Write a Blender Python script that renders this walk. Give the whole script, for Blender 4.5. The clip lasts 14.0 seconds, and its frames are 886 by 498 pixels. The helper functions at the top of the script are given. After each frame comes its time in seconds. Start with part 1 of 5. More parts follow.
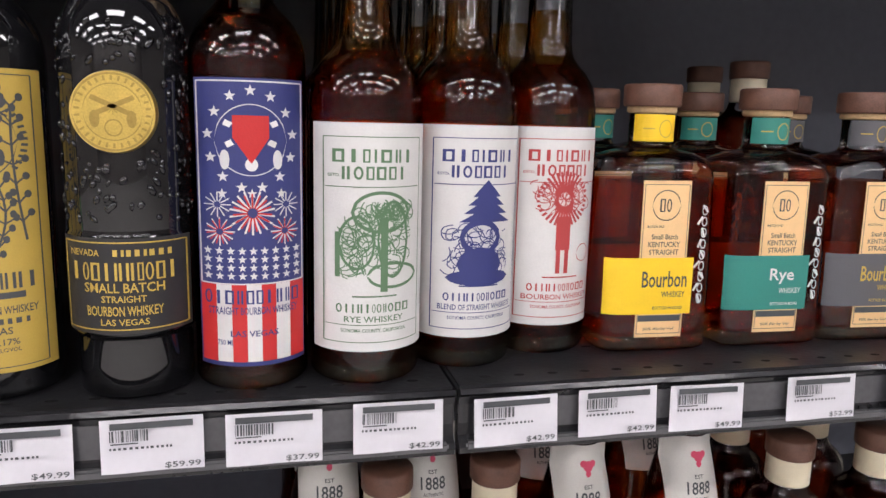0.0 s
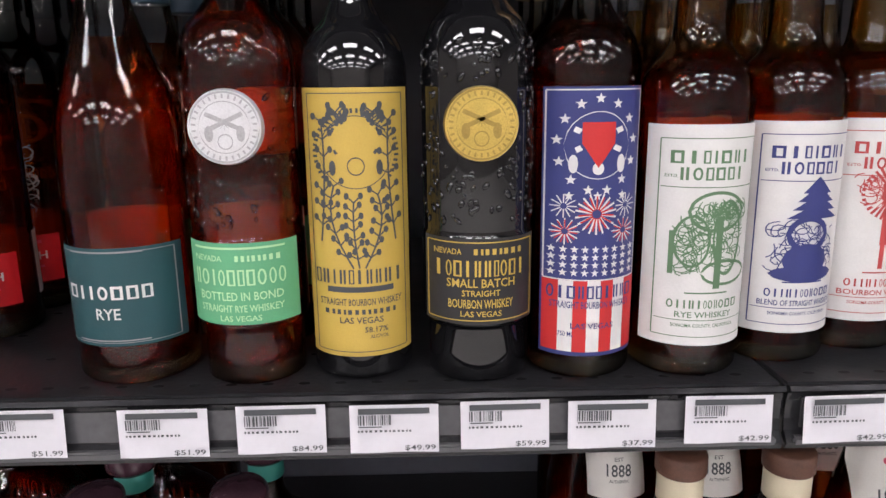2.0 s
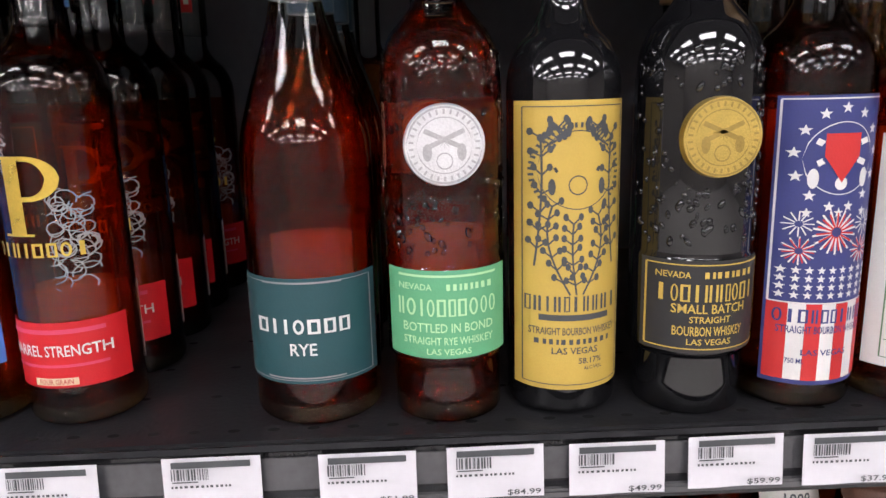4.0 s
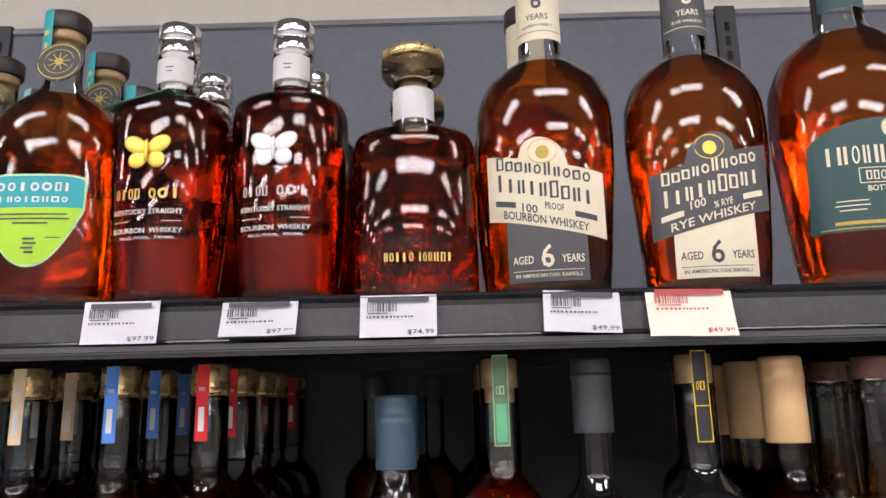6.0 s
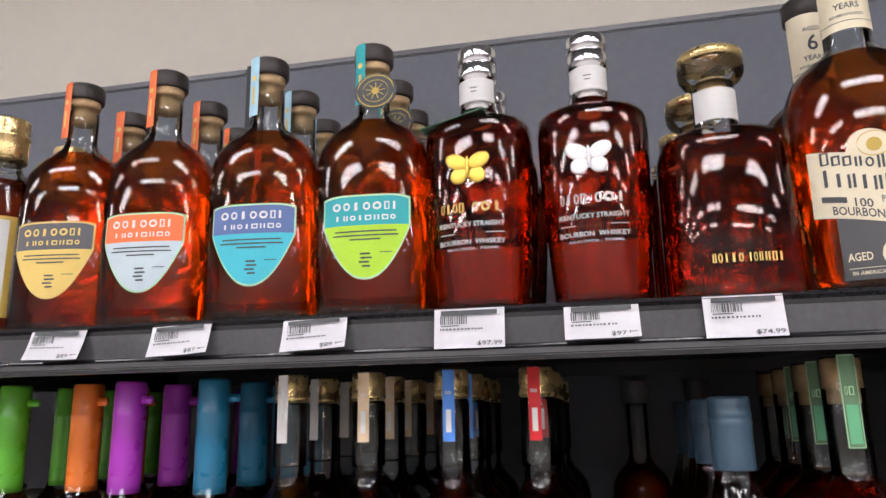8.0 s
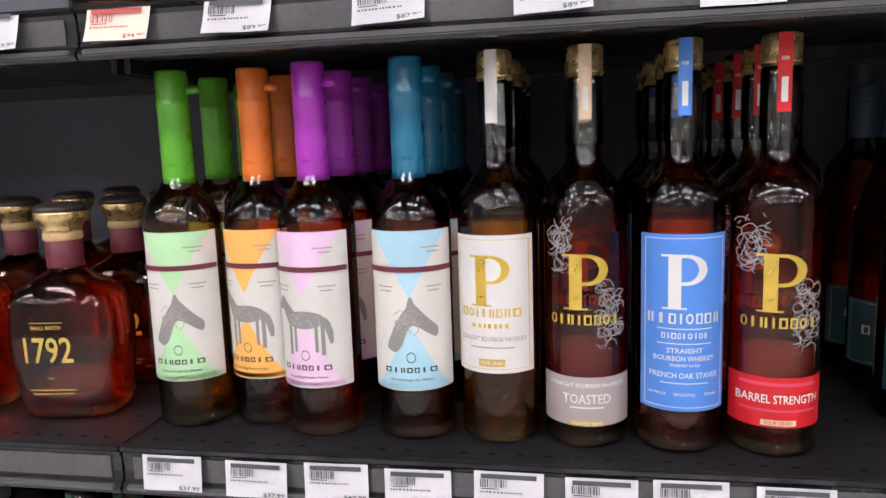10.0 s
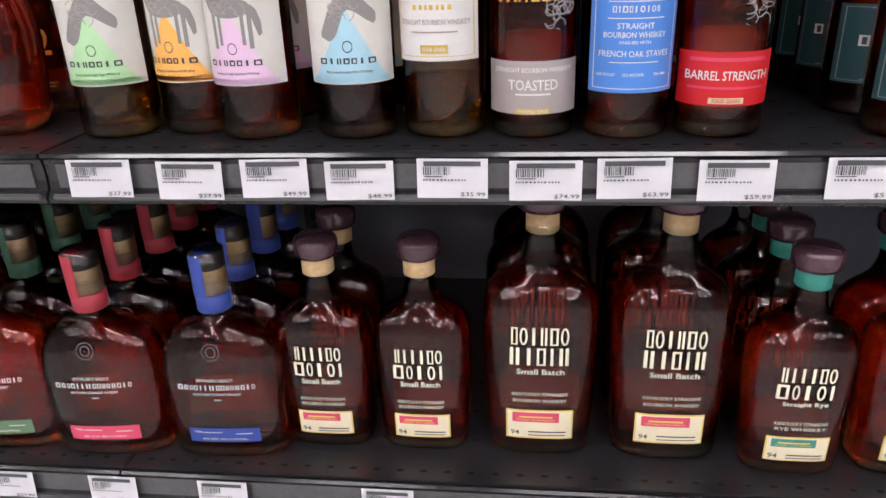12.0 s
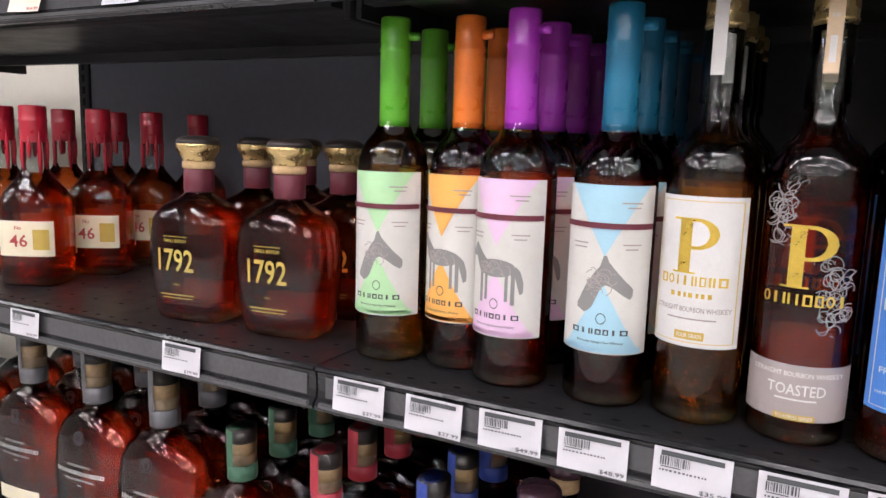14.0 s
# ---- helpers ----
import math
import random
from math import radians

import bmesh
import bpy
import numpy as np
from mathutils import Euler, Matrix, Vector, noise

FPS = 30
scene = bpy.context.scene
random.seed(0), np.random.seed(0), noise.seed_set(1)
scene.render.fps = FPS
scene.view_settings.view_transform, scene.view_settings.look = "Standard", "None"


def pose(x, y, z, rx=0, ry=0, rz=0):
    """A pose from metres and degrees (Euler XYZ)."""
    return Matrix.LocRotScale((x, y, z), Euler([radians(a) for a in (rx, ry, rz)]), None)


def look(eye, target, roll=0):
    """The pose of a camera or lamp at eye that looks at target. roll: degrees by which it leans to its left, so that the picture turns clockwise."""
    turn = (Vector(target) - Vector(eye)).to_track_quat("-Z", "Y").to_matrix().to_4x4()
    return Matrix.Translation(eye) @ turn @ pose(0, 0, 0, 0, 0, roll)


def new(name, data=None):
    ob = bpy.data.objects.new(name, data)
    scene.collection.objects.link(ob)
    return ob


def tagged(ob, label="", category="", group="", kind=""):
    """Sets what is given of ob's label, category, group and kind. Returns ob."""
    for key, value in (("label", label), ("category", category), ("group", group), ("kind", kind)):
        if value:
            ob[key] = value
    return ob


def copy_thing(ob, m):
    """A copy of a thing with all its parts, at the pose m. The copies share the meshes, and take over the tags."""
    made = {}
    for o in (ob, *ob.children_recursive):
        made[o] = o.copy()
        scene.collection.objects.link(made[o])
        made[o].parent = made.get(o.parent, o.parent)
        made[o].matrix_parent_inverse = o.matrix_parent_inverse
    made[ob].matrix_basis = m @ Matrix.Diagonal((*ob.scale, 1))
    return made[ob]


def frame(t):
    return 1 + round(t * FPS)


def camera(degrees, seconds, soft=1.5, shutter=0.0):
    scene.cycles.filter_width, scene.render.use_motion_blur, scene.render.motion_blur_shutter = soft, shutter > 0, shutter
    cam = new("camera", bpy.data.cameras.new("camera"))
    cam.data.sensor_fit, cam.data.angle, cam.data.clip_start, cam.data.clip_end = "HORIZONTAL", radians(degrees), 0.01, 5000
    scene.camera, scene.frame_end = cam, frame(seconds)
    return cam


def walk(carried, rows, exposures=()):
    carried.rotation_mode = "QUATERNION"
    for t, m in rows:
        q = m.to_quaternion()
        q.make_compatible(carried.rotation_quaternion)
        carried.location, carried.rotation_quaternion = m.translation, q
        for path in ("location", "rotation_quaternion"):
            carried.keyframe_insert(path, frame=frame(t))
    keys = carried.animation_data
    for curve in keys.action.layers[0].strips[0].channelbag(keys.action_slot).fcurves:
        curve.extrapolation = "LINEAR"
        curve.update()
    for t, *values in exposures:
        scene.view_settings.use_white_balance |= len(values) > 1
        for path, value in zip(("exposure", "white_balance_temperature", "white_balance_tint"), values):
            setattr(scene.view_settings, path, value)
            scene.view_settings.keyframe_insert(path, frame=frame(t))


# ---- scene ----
cam = camera(63.2, 14.0)
PATH = [
    (0, (0.214, 0.119, 1.493), (0.664, 2.036, 1.141), 1.5),
    (0.5, (0.189, 0.118, 1.502), (0.565, 2.047, 1.129), 1.2),
    (1, (0.15, 0.121, 1.511), (0.409, 2.061, 1.102), 0.7),
    (1.5, (0.114, 0.116, 1.519), (0.248, 2.063, 1.08), -0.1),
    (2, (0.088, 0.115, 1.521), (0.129, 2.061, 1.061), -0.7),
    (2.2, (0.085, 0.106, 1.517), (0.064, 2.054, 1.066), -0.8),
    (4.3, (-0.062, 0.161, 1.527), (0.004, 2.111, 1.09), -1.6),
    (4.5, (-0.048, 0.128, 1.517), (-0.062, 2.115, 1.291), -1.3),
    (5, (-0.056, 0.062, 1.554), (-0.063, 2.061, 1.627), -1.5),
    (5.5, (-0.079, 0.019, 1.613), (-0.075, 1.996, 1.914), -1.5),
    (6, (-0.077, 0.002, 1.633), (-0.098, 1.957, 2.053), -1.3),
    (6.5, (-0.024, 0.011, 1.638), (-0.129, 1.955, 2.095), -1.0),
    (7, (-0.005, 0.004, 1.63), (-0.247, 1.939, 2.076), -0.7),
    (7.5, (-0.076, -0.006, 1.626), (-0.424, 1.913, 2.069), -0.9),
    (8, (-0.236, -0.034, 1.629), (-0.627, 1.874, 2.081), -1.1),
    (8.2, (-0.299, -0.043, 1.625), (-0.684, 1.864, 2.085), -1.0),
    (10.3, (-0.46, -0.018, 1.572), (-0.808, 1.918, 1.209), -1.8),
    (10.5, (-0.458, -0.022, 1.557), (-0.791, 1.908, 1.155), -1.8),
    (11, (-0.453, -0.008, 1.589), (-0.749, 1.84, 0.883), -2.8),
    (11.5, (-0.453, -0.023, 1.505), (-0.715, 1.835, 0.813), -2.3),
    (12, (-0.457, -0.017, 1.476), (-0.678, 1.81, 0.693), -2.1),
    (12.5, (-0.449, -0.005, 1.458), (-0.651, 1.794, 0.609), -1.6),
    (13, (-0.443, -0.007, 1.461), (-0.714, 1.788, 0.622), -1.2),
    (13.5, (-0.455, -0.008, 1.504), (-1.048, 1.795, 0.874), -0.9),
    (14, (-0.452, -0.008, 1.548), (-1.353, 1.752, 1.247), 1.8),
]
walk(cam, [(t, look(eye, target, roll)) for t, eye, target, roll in PATH],
     [(0, 0.0), (2.2, 0.05), (4.4, 0.22), (5.5, 0.1), (7.0, 0.05), (10.5, 0.12), (12.0, 0.05), (13.5, 0.12), (14.0, 0.15)])

# ---- world and room light ----
world = bpy.data.worlds.new("world")
scene.world = world
world.use_nodes = True
world.node_tree.nodes["Background"].inputs[0].default_value = (0.9, 0.93, 1.0, 1)
world.node_tree.nodes["Background"].inputs[1].default_value = 0.05
LAMP_STRENGTH = 17.6

# ---- plan (metres) ----
FRONT = 0.567          # front edge of every shelf
BACK = 1.07            # front of the back panel
DECK = {"top": 1.719, "mid": 1.314, "low": 0.960, "base": 0.600}
SEAMS = [-3.33, -2.11, -0.889, 0.332, 1.553]
UPRIGHTS = [-1.90, -0.80, 0.375, 1.56]
PANEL_TOP = 2.248
WALL_Y = 1.30


# ---- materials ----
def mat(name, color, rough=0.5, metal=0.0, vary=0.08, scale=40.0, bump=0.0, coat=0.0, spec=0.5):
    m = bpy.data.materials.new(name)
    m.use_nodes = True
    nt = m.node_tree
    b = nt.nodes["Principled BSDF"]
    b.inputs["Roughness"].default_value = rough
    b.inputs["Metallic"].default_value = metal
    b.inputs["Coat Weight"].default_value = coat
    b.inputs["Specular IOR Level"].default_value = spec
    tc = nt.nodes.new("ShaderNodeTexCoord")
    n1 = nt.nodes.new("ShaderNodeTexNoise")
    n1.inputs["Scale"].default_value = scale
    n1.inputs["Detail"].default_value = 6
    n2 = nt.nodes.new("ShaderNodeTexNoise")
    n2.inputs["Scale"].default_value = scale * 9
    nt.links.new(tc.outputs["Object"], n1.inputs["Vector"])
    nt.links.new(tc.outputs["Object"], n2.inputs["Vector"])
    add = nt.nodes.new("ShaderNodeMath")
    add.operation = "ADD"
    nt.links.new(n1.outputs[0], add.inputs[0])
    nt.links.new(n2.outputs[0], add.inputs[1])
    ramp = nt.nodes.new("ShaderNodeMapRange")
    ramp.inputs[1].default_value, ramp.inputs[2].default_value = 0.6, 1.4
    ramp.inputs[3].default_value, ramp.inputs[4].default_value = 1 - vary, 1 + vary
    nt.links.new(add.outputs[0], ramp.inputs[0])
    mix = nt.nodes.new("ShaderNodeVectorMath")
    mix.operation = "SCALE"
    mix.inputs[0].default_value = color
    nt.links.new(ramp.outputs[0], mix.inputs["Scale"])
    nt.links.new(mix.outputs[0], b.inputs["Base Color"])
    rr = nt.nodes.new("ShaderNodeMapRange")
    rr.inputs[1].default_value, rr.inputs[2].default_value = 0.3, 0.7
    rr.inputs[3].default_value, rr.inputs[4].default_value = max(0.02, rough - 0.06), min(1, rough + 0.06)
    nt.links.new(n1.outputs[0], rr.inputs[0])
    nt.links.new(rr.outputs[0], b.inputs["Roughness"])
    if bump:
        bp = nt.nodes.new("ShaderNodeBump")
        bp.inputs["Strength"].default_value = bump
        bp.inputs["Distance"].default_value = 0.001
        nt.links.new(n2.outputs[0], bp.inputs["Height"])
        nt.links.new(bp.outputs[0], b.inputs["Normal"])
    return m


def glass_mat(name, tint, wave=0.012):
    """Thin bottle glass: clear, with gloss that grows towards the rim."""
    m = bpy.data.materials.new(name)
    m.use_nodes = True
    nt = m.node_tree
    nt.nodes.clear()
    out = nt.nodes.new("ShaderNodeOutputMaterial")
    mx = nt.nodes.new("ShaderNodeMixShader")
    fr = nt.nodes.new("ShaderNodeFresnel")
    fr.inputs[0].default_value = 1.54
    tr = nt.nodes.new("ShaderNodeBsdfTransparent")
    tr.inputs[0].default_value = (*tint, 1)
    gl = nt.nodes.new("ShaderNodeBsdfGlossy")
    gl.inputs["Roughness"].default_value = 0.012
    nz = nt.nodes.new("ShaderNodeTexNoise")
    nz.inputs["Scale"].default_value = 60
    tc = nt.nodes.new("ShaderNodeTexCoord")
    nt.links.new(tc.outputs["Object"], nz.inputs["Vector"])
    bp = nt.nodes.new("ShaderNodeBump")
    bp.inputs["Strength"].default_value = wave
    bp.inputs["Distance"].default_value = 0.002
    nt.links.new(nz.outputs[0], bp.inputs["Height"])
    nt.links.new(bp.outputs[0], gl.inputs["Normal"])
    nt.links.new(fr.outputs[0], mx.inputs[0])
    nt.links.new(tr.outputs[0], mx.inputs[1])
    nt.links.new(gl.outputs[0], mx.inputs[2])
    nt.links.new(mx.outputs[0], out.inputs[0])
    return m


def liquid_mat(name, color, body=0.07):
    """Clear coloured spirit: bends light, lets part of it straight through; body adds diffuse colour for the glow
    inside.
    """
    m = bpy.data.materials.new(name)
    m.use_nodes = True
    nt = m.node_tree
    b = nt.nodes["Principled BSDF"]
    b.inputs["Base Color"].default_value = (*color, 1)
    b.inputs["Transmission Weight"].default_value = 1 - body
    b.inputs["IOR"].default_value = 1.33
    b.inputs["Roughness"].default_value = 0.0
    tr = nt.nodes.new("ShaderNodeBsdfTransparent")
    tr.inputs[0].default_value = (*[c ** 0.5 for c in color], 1)
    mx = nt.nodes.new("ShaderNodeMixShader")
    mx.inputs[0].default_value = 0.7
    nt.links.new(b.outputs[0], mx.inputs[1])
    nt.links.new(tr.outputs[0], mx.inputs[2])
    nt.links.new(mx.outputs[0], nt.nodes["Material Output"].inputs[0])
    return m


def emit_mat(name, color, strength):
    m = bpy.data.materials.new(name)
    m.use_nodes = True
    b = m.node_tree.nodes["Principled BSDF"]
    b.inputs["Base Color"].default_value = (0.8, 0.8, 0.8, 1)
    b.inputs["Emission Color"].default_value = (*color, 1)
    b.inputs["Emission Strength"].default_value = strength
    return m


COLORS = {
    "white": (0.64, 0.63, 0.615), "cream": (0.74, 0.66, 0.48), "paper": (0.62, 0.605, 0.57), "black": (0.018, 0.018, 0.02),
    "gold": (0.62, 0.42, 0.07), "navy": (0.030, 0.038, 0.16), "red": (0.50, 0.02, 0.02), "green": (0.10, 0.19, 0.10),
    "mint": (0.11, 0.38, 0.19), "teal": (0.012, 0.06, 0.07), "yellow": (0.85, 0.56, 0.02), "wgreen": (0.03, 0.22, 0.18),
    "grey": (0.10, 0.10, 0.11), "midgrey": (0.28, 0.26, 0.26), "taupe": (0.36, 0.31, 0.30), "blue": (0.07, 0.23, 0.66),
    "crimson": (0.56, 0.008, 0.014), "lime": (0.40, 0.66, 0.03), "aqua": (0.02, 0.36, 0.38), "sky": (0.05, 0.48, 0.58),
    "slate": (0.09, 0.15, 0.34), "tangerine": (0.82, 0.17, 0.05), "paleblue": (0.50, 0.60, 0.64), "straw": (0.72, 0.52, 0.14),
    "farm": (0.03, 0.08, 0.08), "mustard": (0.52, 0.36, 0.07), "hgreen": (0.42, 0.68, 0.38), "horange": (0.84, 0.42, 0.10),
    "hpink": (0.72, 0.50, 0.68), "hblue": (0.36, 0.59, 0.70), "rust": (0.42, 0.05, 0.05), "ink": (0.06, 0.065, 0.07),
    "corkpaper": (0.40, 0.28, 0.17), "sketch": (0.24, 0.235, 0.23), "burgundy": (0.13, 0.02, 0.035), "peach": (0.80, 0.53, 0.26), "graph": (0.075, 0.075, 0.08), "ashgreen": (0.05, 0.13, 0.08),
    "capred": (0.36, 0.03, 0.05), "capblue": (0.03, 0.06, 0.28), "buff": (0.66, 0.50, 0.33), "pinkred": (0.62, 0.06, 0.13),
}
PAPER = {k: mat("print_" + k, v, 0.55, 0.0, 0.05, 90, 0.15) for k, v in COLORS.items()}
FOIL = mat("gold_foil", (0.78, 0.55, 0.10), 0.32, 0.75, 0.08, 60, 0.1)
GOLDCAP = mat("gold_cap", (0.70, 0.52, 0.24), 0.28, 0.85, 0.1, 70, 0.1)
SILVER = mat("silver_metal", (0.72, 0.72, 0.73), 0.4, 0.45, 0.1, 80, 0.25)
SILVERCAP = mat("silver_cap", (0.78, 0.78, 0.79), 0.15, 1.0, 0.06, 60, 0.05)
BRASS = mat("brass_medal", (0.62, 0.45, 0.12), 0.35, 0.85, 0.2, 90, 0.35)
# Darker copies of the medal metals paint shade into the relief.
MEDALDARK = mat("tarnished_brass", (0.40, 0.28, 0.075), 0.45, 0.7, 0.2, 90, 0.2)
STEELGREY = mat("dull_silver", (0.46, 0.46, 0.47), 0.4, 0.7, 0.2, 90, 0.2)
WOODCAP = mat("dark_wood", (0.13, 0.06, 0.04), 0.5, 0, 0.35, 120, 0.4)
BLACKWOOD = mat("black_wood", (0.03, 0.022, 0.02), 0.45, 0, 0.3, 120, 0.3)
PLUM = mat("plum_stopper", (0.075, 0.035, 0.05), 0.22, 0.15, 0.25, 90, 0.1, 0.4)
CORK = mat("cork", (0.55, 0.38, 0.2), 0.8, 0, 0.25, 200, 0.6)
TAN = mat("tan_capsule", (0.58, 0.37, 0.18), 0.42, 0.1, 0.08, 60, 0.1)
MATTGREY = mat("charcoal_capsule", (0.045, 0.047, 0.052), 0.5, 0, 0.1, 60, 0.1)
BLUECAP = mat("slate_blue_capsule", (0.045, 0.085, 0.125), 0.38, 0.1, 0.1, 60, 0.1)
BLACKGLASS = mat("black_glass", (0.006, 0.006, 0.007), 0.04, 0, 0.1, 30, 0.0, 0.5)
WAX = {k: mat("wax_" + k, v, 0.32, 0, 0.08, 50, 0.12, 0.3) for k, v in
       {"green": (0.09, 0.36, 0.02), "orange": (0.72, 0.17, 0.02), "purple": (0.36, 0.03, 0.42), "teal": (0.01, 0.14, 0.25), "red": (0.42, 0.01, 0.03)}.items()}
GLASS = glass_mat("clear_bottle_glass", (0.93, 0.95, 0.94))
# Honey tint and haze paint the amber gleam into the clear base glass.
THICKGLASS = liquid_mat("thick_base_glass", (0.92, 0.80, 0.60), 0.08)
FILM = glass_mat("clear_shrink_film", (0.90, 0.91, 0.90), 0.25)
LIQ = {k: liquid_mat("whiskey_" + k, v, {"dark": 0.003, "maroon": 0.005, "deep": 0.001, "red": 0.014}.get(k, 0.018)) for k, v in
       {"dark": (0.56, 0.075, 0.02), "red": (0.95, 0.17, 0.03), "amber": (0.92, 0.46, 0.08), "orange": (0.86, 0.20, 0.022), "deep": (0.03, 0.008, 0.007), "maroon": (0.78, 0.12, 0.028)}.items()}
SHELF = mat("black_powder_coat", (0.017, 0.017, 0.019), 0.34, 0, 0.2, 25, 0.25)
RAIL = mat("black_rail_plastic", (0.018, 0.018, 0.02), 0.12, 0, 0.15, 30, 0.05)
# Opaque grey, lighter than the rail, paints in reflections on its plastic face.
RAILSHEEN = mat("grey_rail_face", (0.075, 0.075, 0.08), 0.15, 0.1, 0.15, 20, 0.05)
PANEL = mat("charcoal_panel", (0.118, 0.127, 0.154), 0.55, 0, 0.1, 8, 0.2)
STEEL = mat("upright_steel", (0.03, 0.03, 0.033), 0.45, 0.3, 0.15, 30, 0.1)
PANELTRIM = mat("panel_top_trim", (0.13, 0.13, 0.14), 0.4, 0.3, 0.1, 20, 0.1)
HOLESHADE = mat("hole_black", (0.003, 0.003, 0.003), 0.9)
WALLD = mat("taupe_wall_paint", (0.28, 0.26, 0.245), 0.7, 0, 0.08, 4, 0.3)
WALLP = mat("cream_wall_paint", (0.74, 0.70, 0.61), 0.7, 0, 0.03, 4, 0.3)
FLOORM = mat("grey_floor_tile", (0.50, 0.48, 0.46), 0.35, 0, 0.12, 5, 0.1)
CEILM = mat("ceiling_tile", (0.16, 0.16, 0.165), 0.9, 0, 0.06, 30, 0.5)
LAMPM = emit_mat("lamp_diffuser", (1.0, 0.955, 0.995), LAMP_STRENGTH)
CARD = mat("tag_card", (0.60, 0.59, 0.625), 0.4, 0, 0.03, 30, 0.05)
CARDPEACH = mat("tag_card_peach", (0.82, 0.70, 0.58), 0.45, 0, 0.05, 30, 0.05)
# Lighter grey strip paints the thin highlight along the black lip.
RAILLIP = mat("rail_lower_lip", (0.09, 0.09, 0.095), 0.15, 0.1, 0.1, 20)
INK = PAPER["ink"]
SLEEVE = glass_mat("clear_tag_sleeve", (0.92, 0.92, 0.92), 0.1)


# ---- mesh helpers ----
def mesh_of(name, bm, material, smooth=True):
    bmesh.ops.recalc_face_normals(bm, faces=bm.faces)
    me = bpy.data.meshes.new(name)
    bm.to_mesh(me)
    bm.free()
    me.materials.append(material)
    for p in me.polygons:
        p.use_smooth = smooth
    return me


def part(name, bm, material, parent=None, label="", smooth=True, recalc=True):
    ob = new(name, mesh_of(name, bm, material, smooth))
    ob.parent = parent
    return tagged(ob, label) if label else ob


def box(bm, x0, x1, y0, y1, z0, z1, bevel=0.0):
    r = bmesh.ops.create_cube(bm, size=1, matrix=Matrix.LocRotScale(((x0 + x1) / 2, (y0 + y1) / 2, (z0 + z1) / 2), None, (x1 - x0, y1 - y0, z1 - z0)))
    if bevel:
        edges = list({e for v in r["verts"] for e in v.link_edges})
        bmesh.ops.bevel(bm, geom=edges, offset=bevel, segments=2, affect="EDGES")


class Shape:
    """A bottle's outline: rows of height, half width, half depth, squareness."""

    def __init__(self, rows):
        self.rows = [(r + (r[1], 2.0))[:4] if len(r) == 2 else (r + (2.0,))[:4] for r in rows]
        fine = []
        R = self.rows
        for i in range(len(R) - 1):
            p0, p1, p2, p3 = R[max(0, i - 1)], R[i], R[i + 1], R[min(len(R) - 1, i + 2)]
            n = 1 if p2[0] - p1[0] < 0.004 else max(2, min(6, int(abs(p2[1] - p1[1]) / 0.003) + 2))
            for k in range(n):
                t = k / n
                row = [p1[0] + (p2[0] - p1[0]) * t]
                for c in (1, 2, 3):
                    d0, d1, d2 = (p1[0] - p0[0]) or 1e9, p2[0] - p1[0], (p3[0] - p2[0]) or 1e9
                    d1 = d1 or 1e-6
                    s0, s1, s2 = (p1[c] - p0[c]) / d0, (p2[c] - p1[c]) / d1, (p3[c] - p2[c]) / d2
                    m1 = 0 if s0 * s1 <= 0 else 2 * s0 * s1 / (s0 + s1)
                    m2 = 0 if s1 * s2 <= 0 else 2 * s1 * s2 / (s1 + s2)
                    h = t * t * t
                    q = t * t
                    row.append((2 * h - 3 * q + 1) * p1[c] + (h - 2 * q + t) * d1 * m1 + (3 * q - 2 * h) * p2[c] + (h - q) * d1 * m2)
                fine.append(tuple(row))
        fine.append(R[-1])
        self.fine = fine

    def at(self, z):
        f = self.fine
        if z <= f[0][0]:
            return f[0][1:]
        for p, q in zip(f, f[1:]):
            if p[0] <= z <= q[0]:
                t = (z - p[0]) / max(1e-9, q[0] - p[0])
                return tuple(p[i] + (q[i] - p[i]) * t for i in (1, 2, 3))
        return f[-1][1:]

    def solid(self, bm, z0=None, z1=None, inset=0.0, seg=36):
        rows = [r for r in self.fine if (z0 is None or r[0] > z0 + 1e-4) and (z1 is None or r[0] < z1 - 1e-4)]
        if z0 is not None:
            rows.insert(0, (z0, *self.at(z0)))
        if z1 is not None:
            rows.append((z1, *self.at(z1)))
        rings = []
        for z, a, b, n in rows:
            ring = []
            for k in range(seg):
                t = 2 * math.pi * k / seg
                c, s = math.cos(t), math.sin(t)
                ring.append(bm.verts.new(((a - inset) * math.copysign(abs(c) ** (2 / n), c), (b - inset) * math.copysign(abs(s) ** (2 / n), s), z)))
            rings.append(ring)
        for p, q in zip(rings, rings[1:]):
            for k in range(seg):
                bm.faces.new((p[k], p[(k + 1) % seg], q[(k + 1) % seg], q[k]))
        bm.faces.new(rings[0][::-1])
        bm.faces.new(rings[-1])

    def front(self, u, v, lift):
        a, b, n = self.at(v)
        a, b = a + lift, b + lift
        return (u, -b * max(0.0, 1 - min(1.0, abs(u) / a) ** n) ** (1 / n), v)


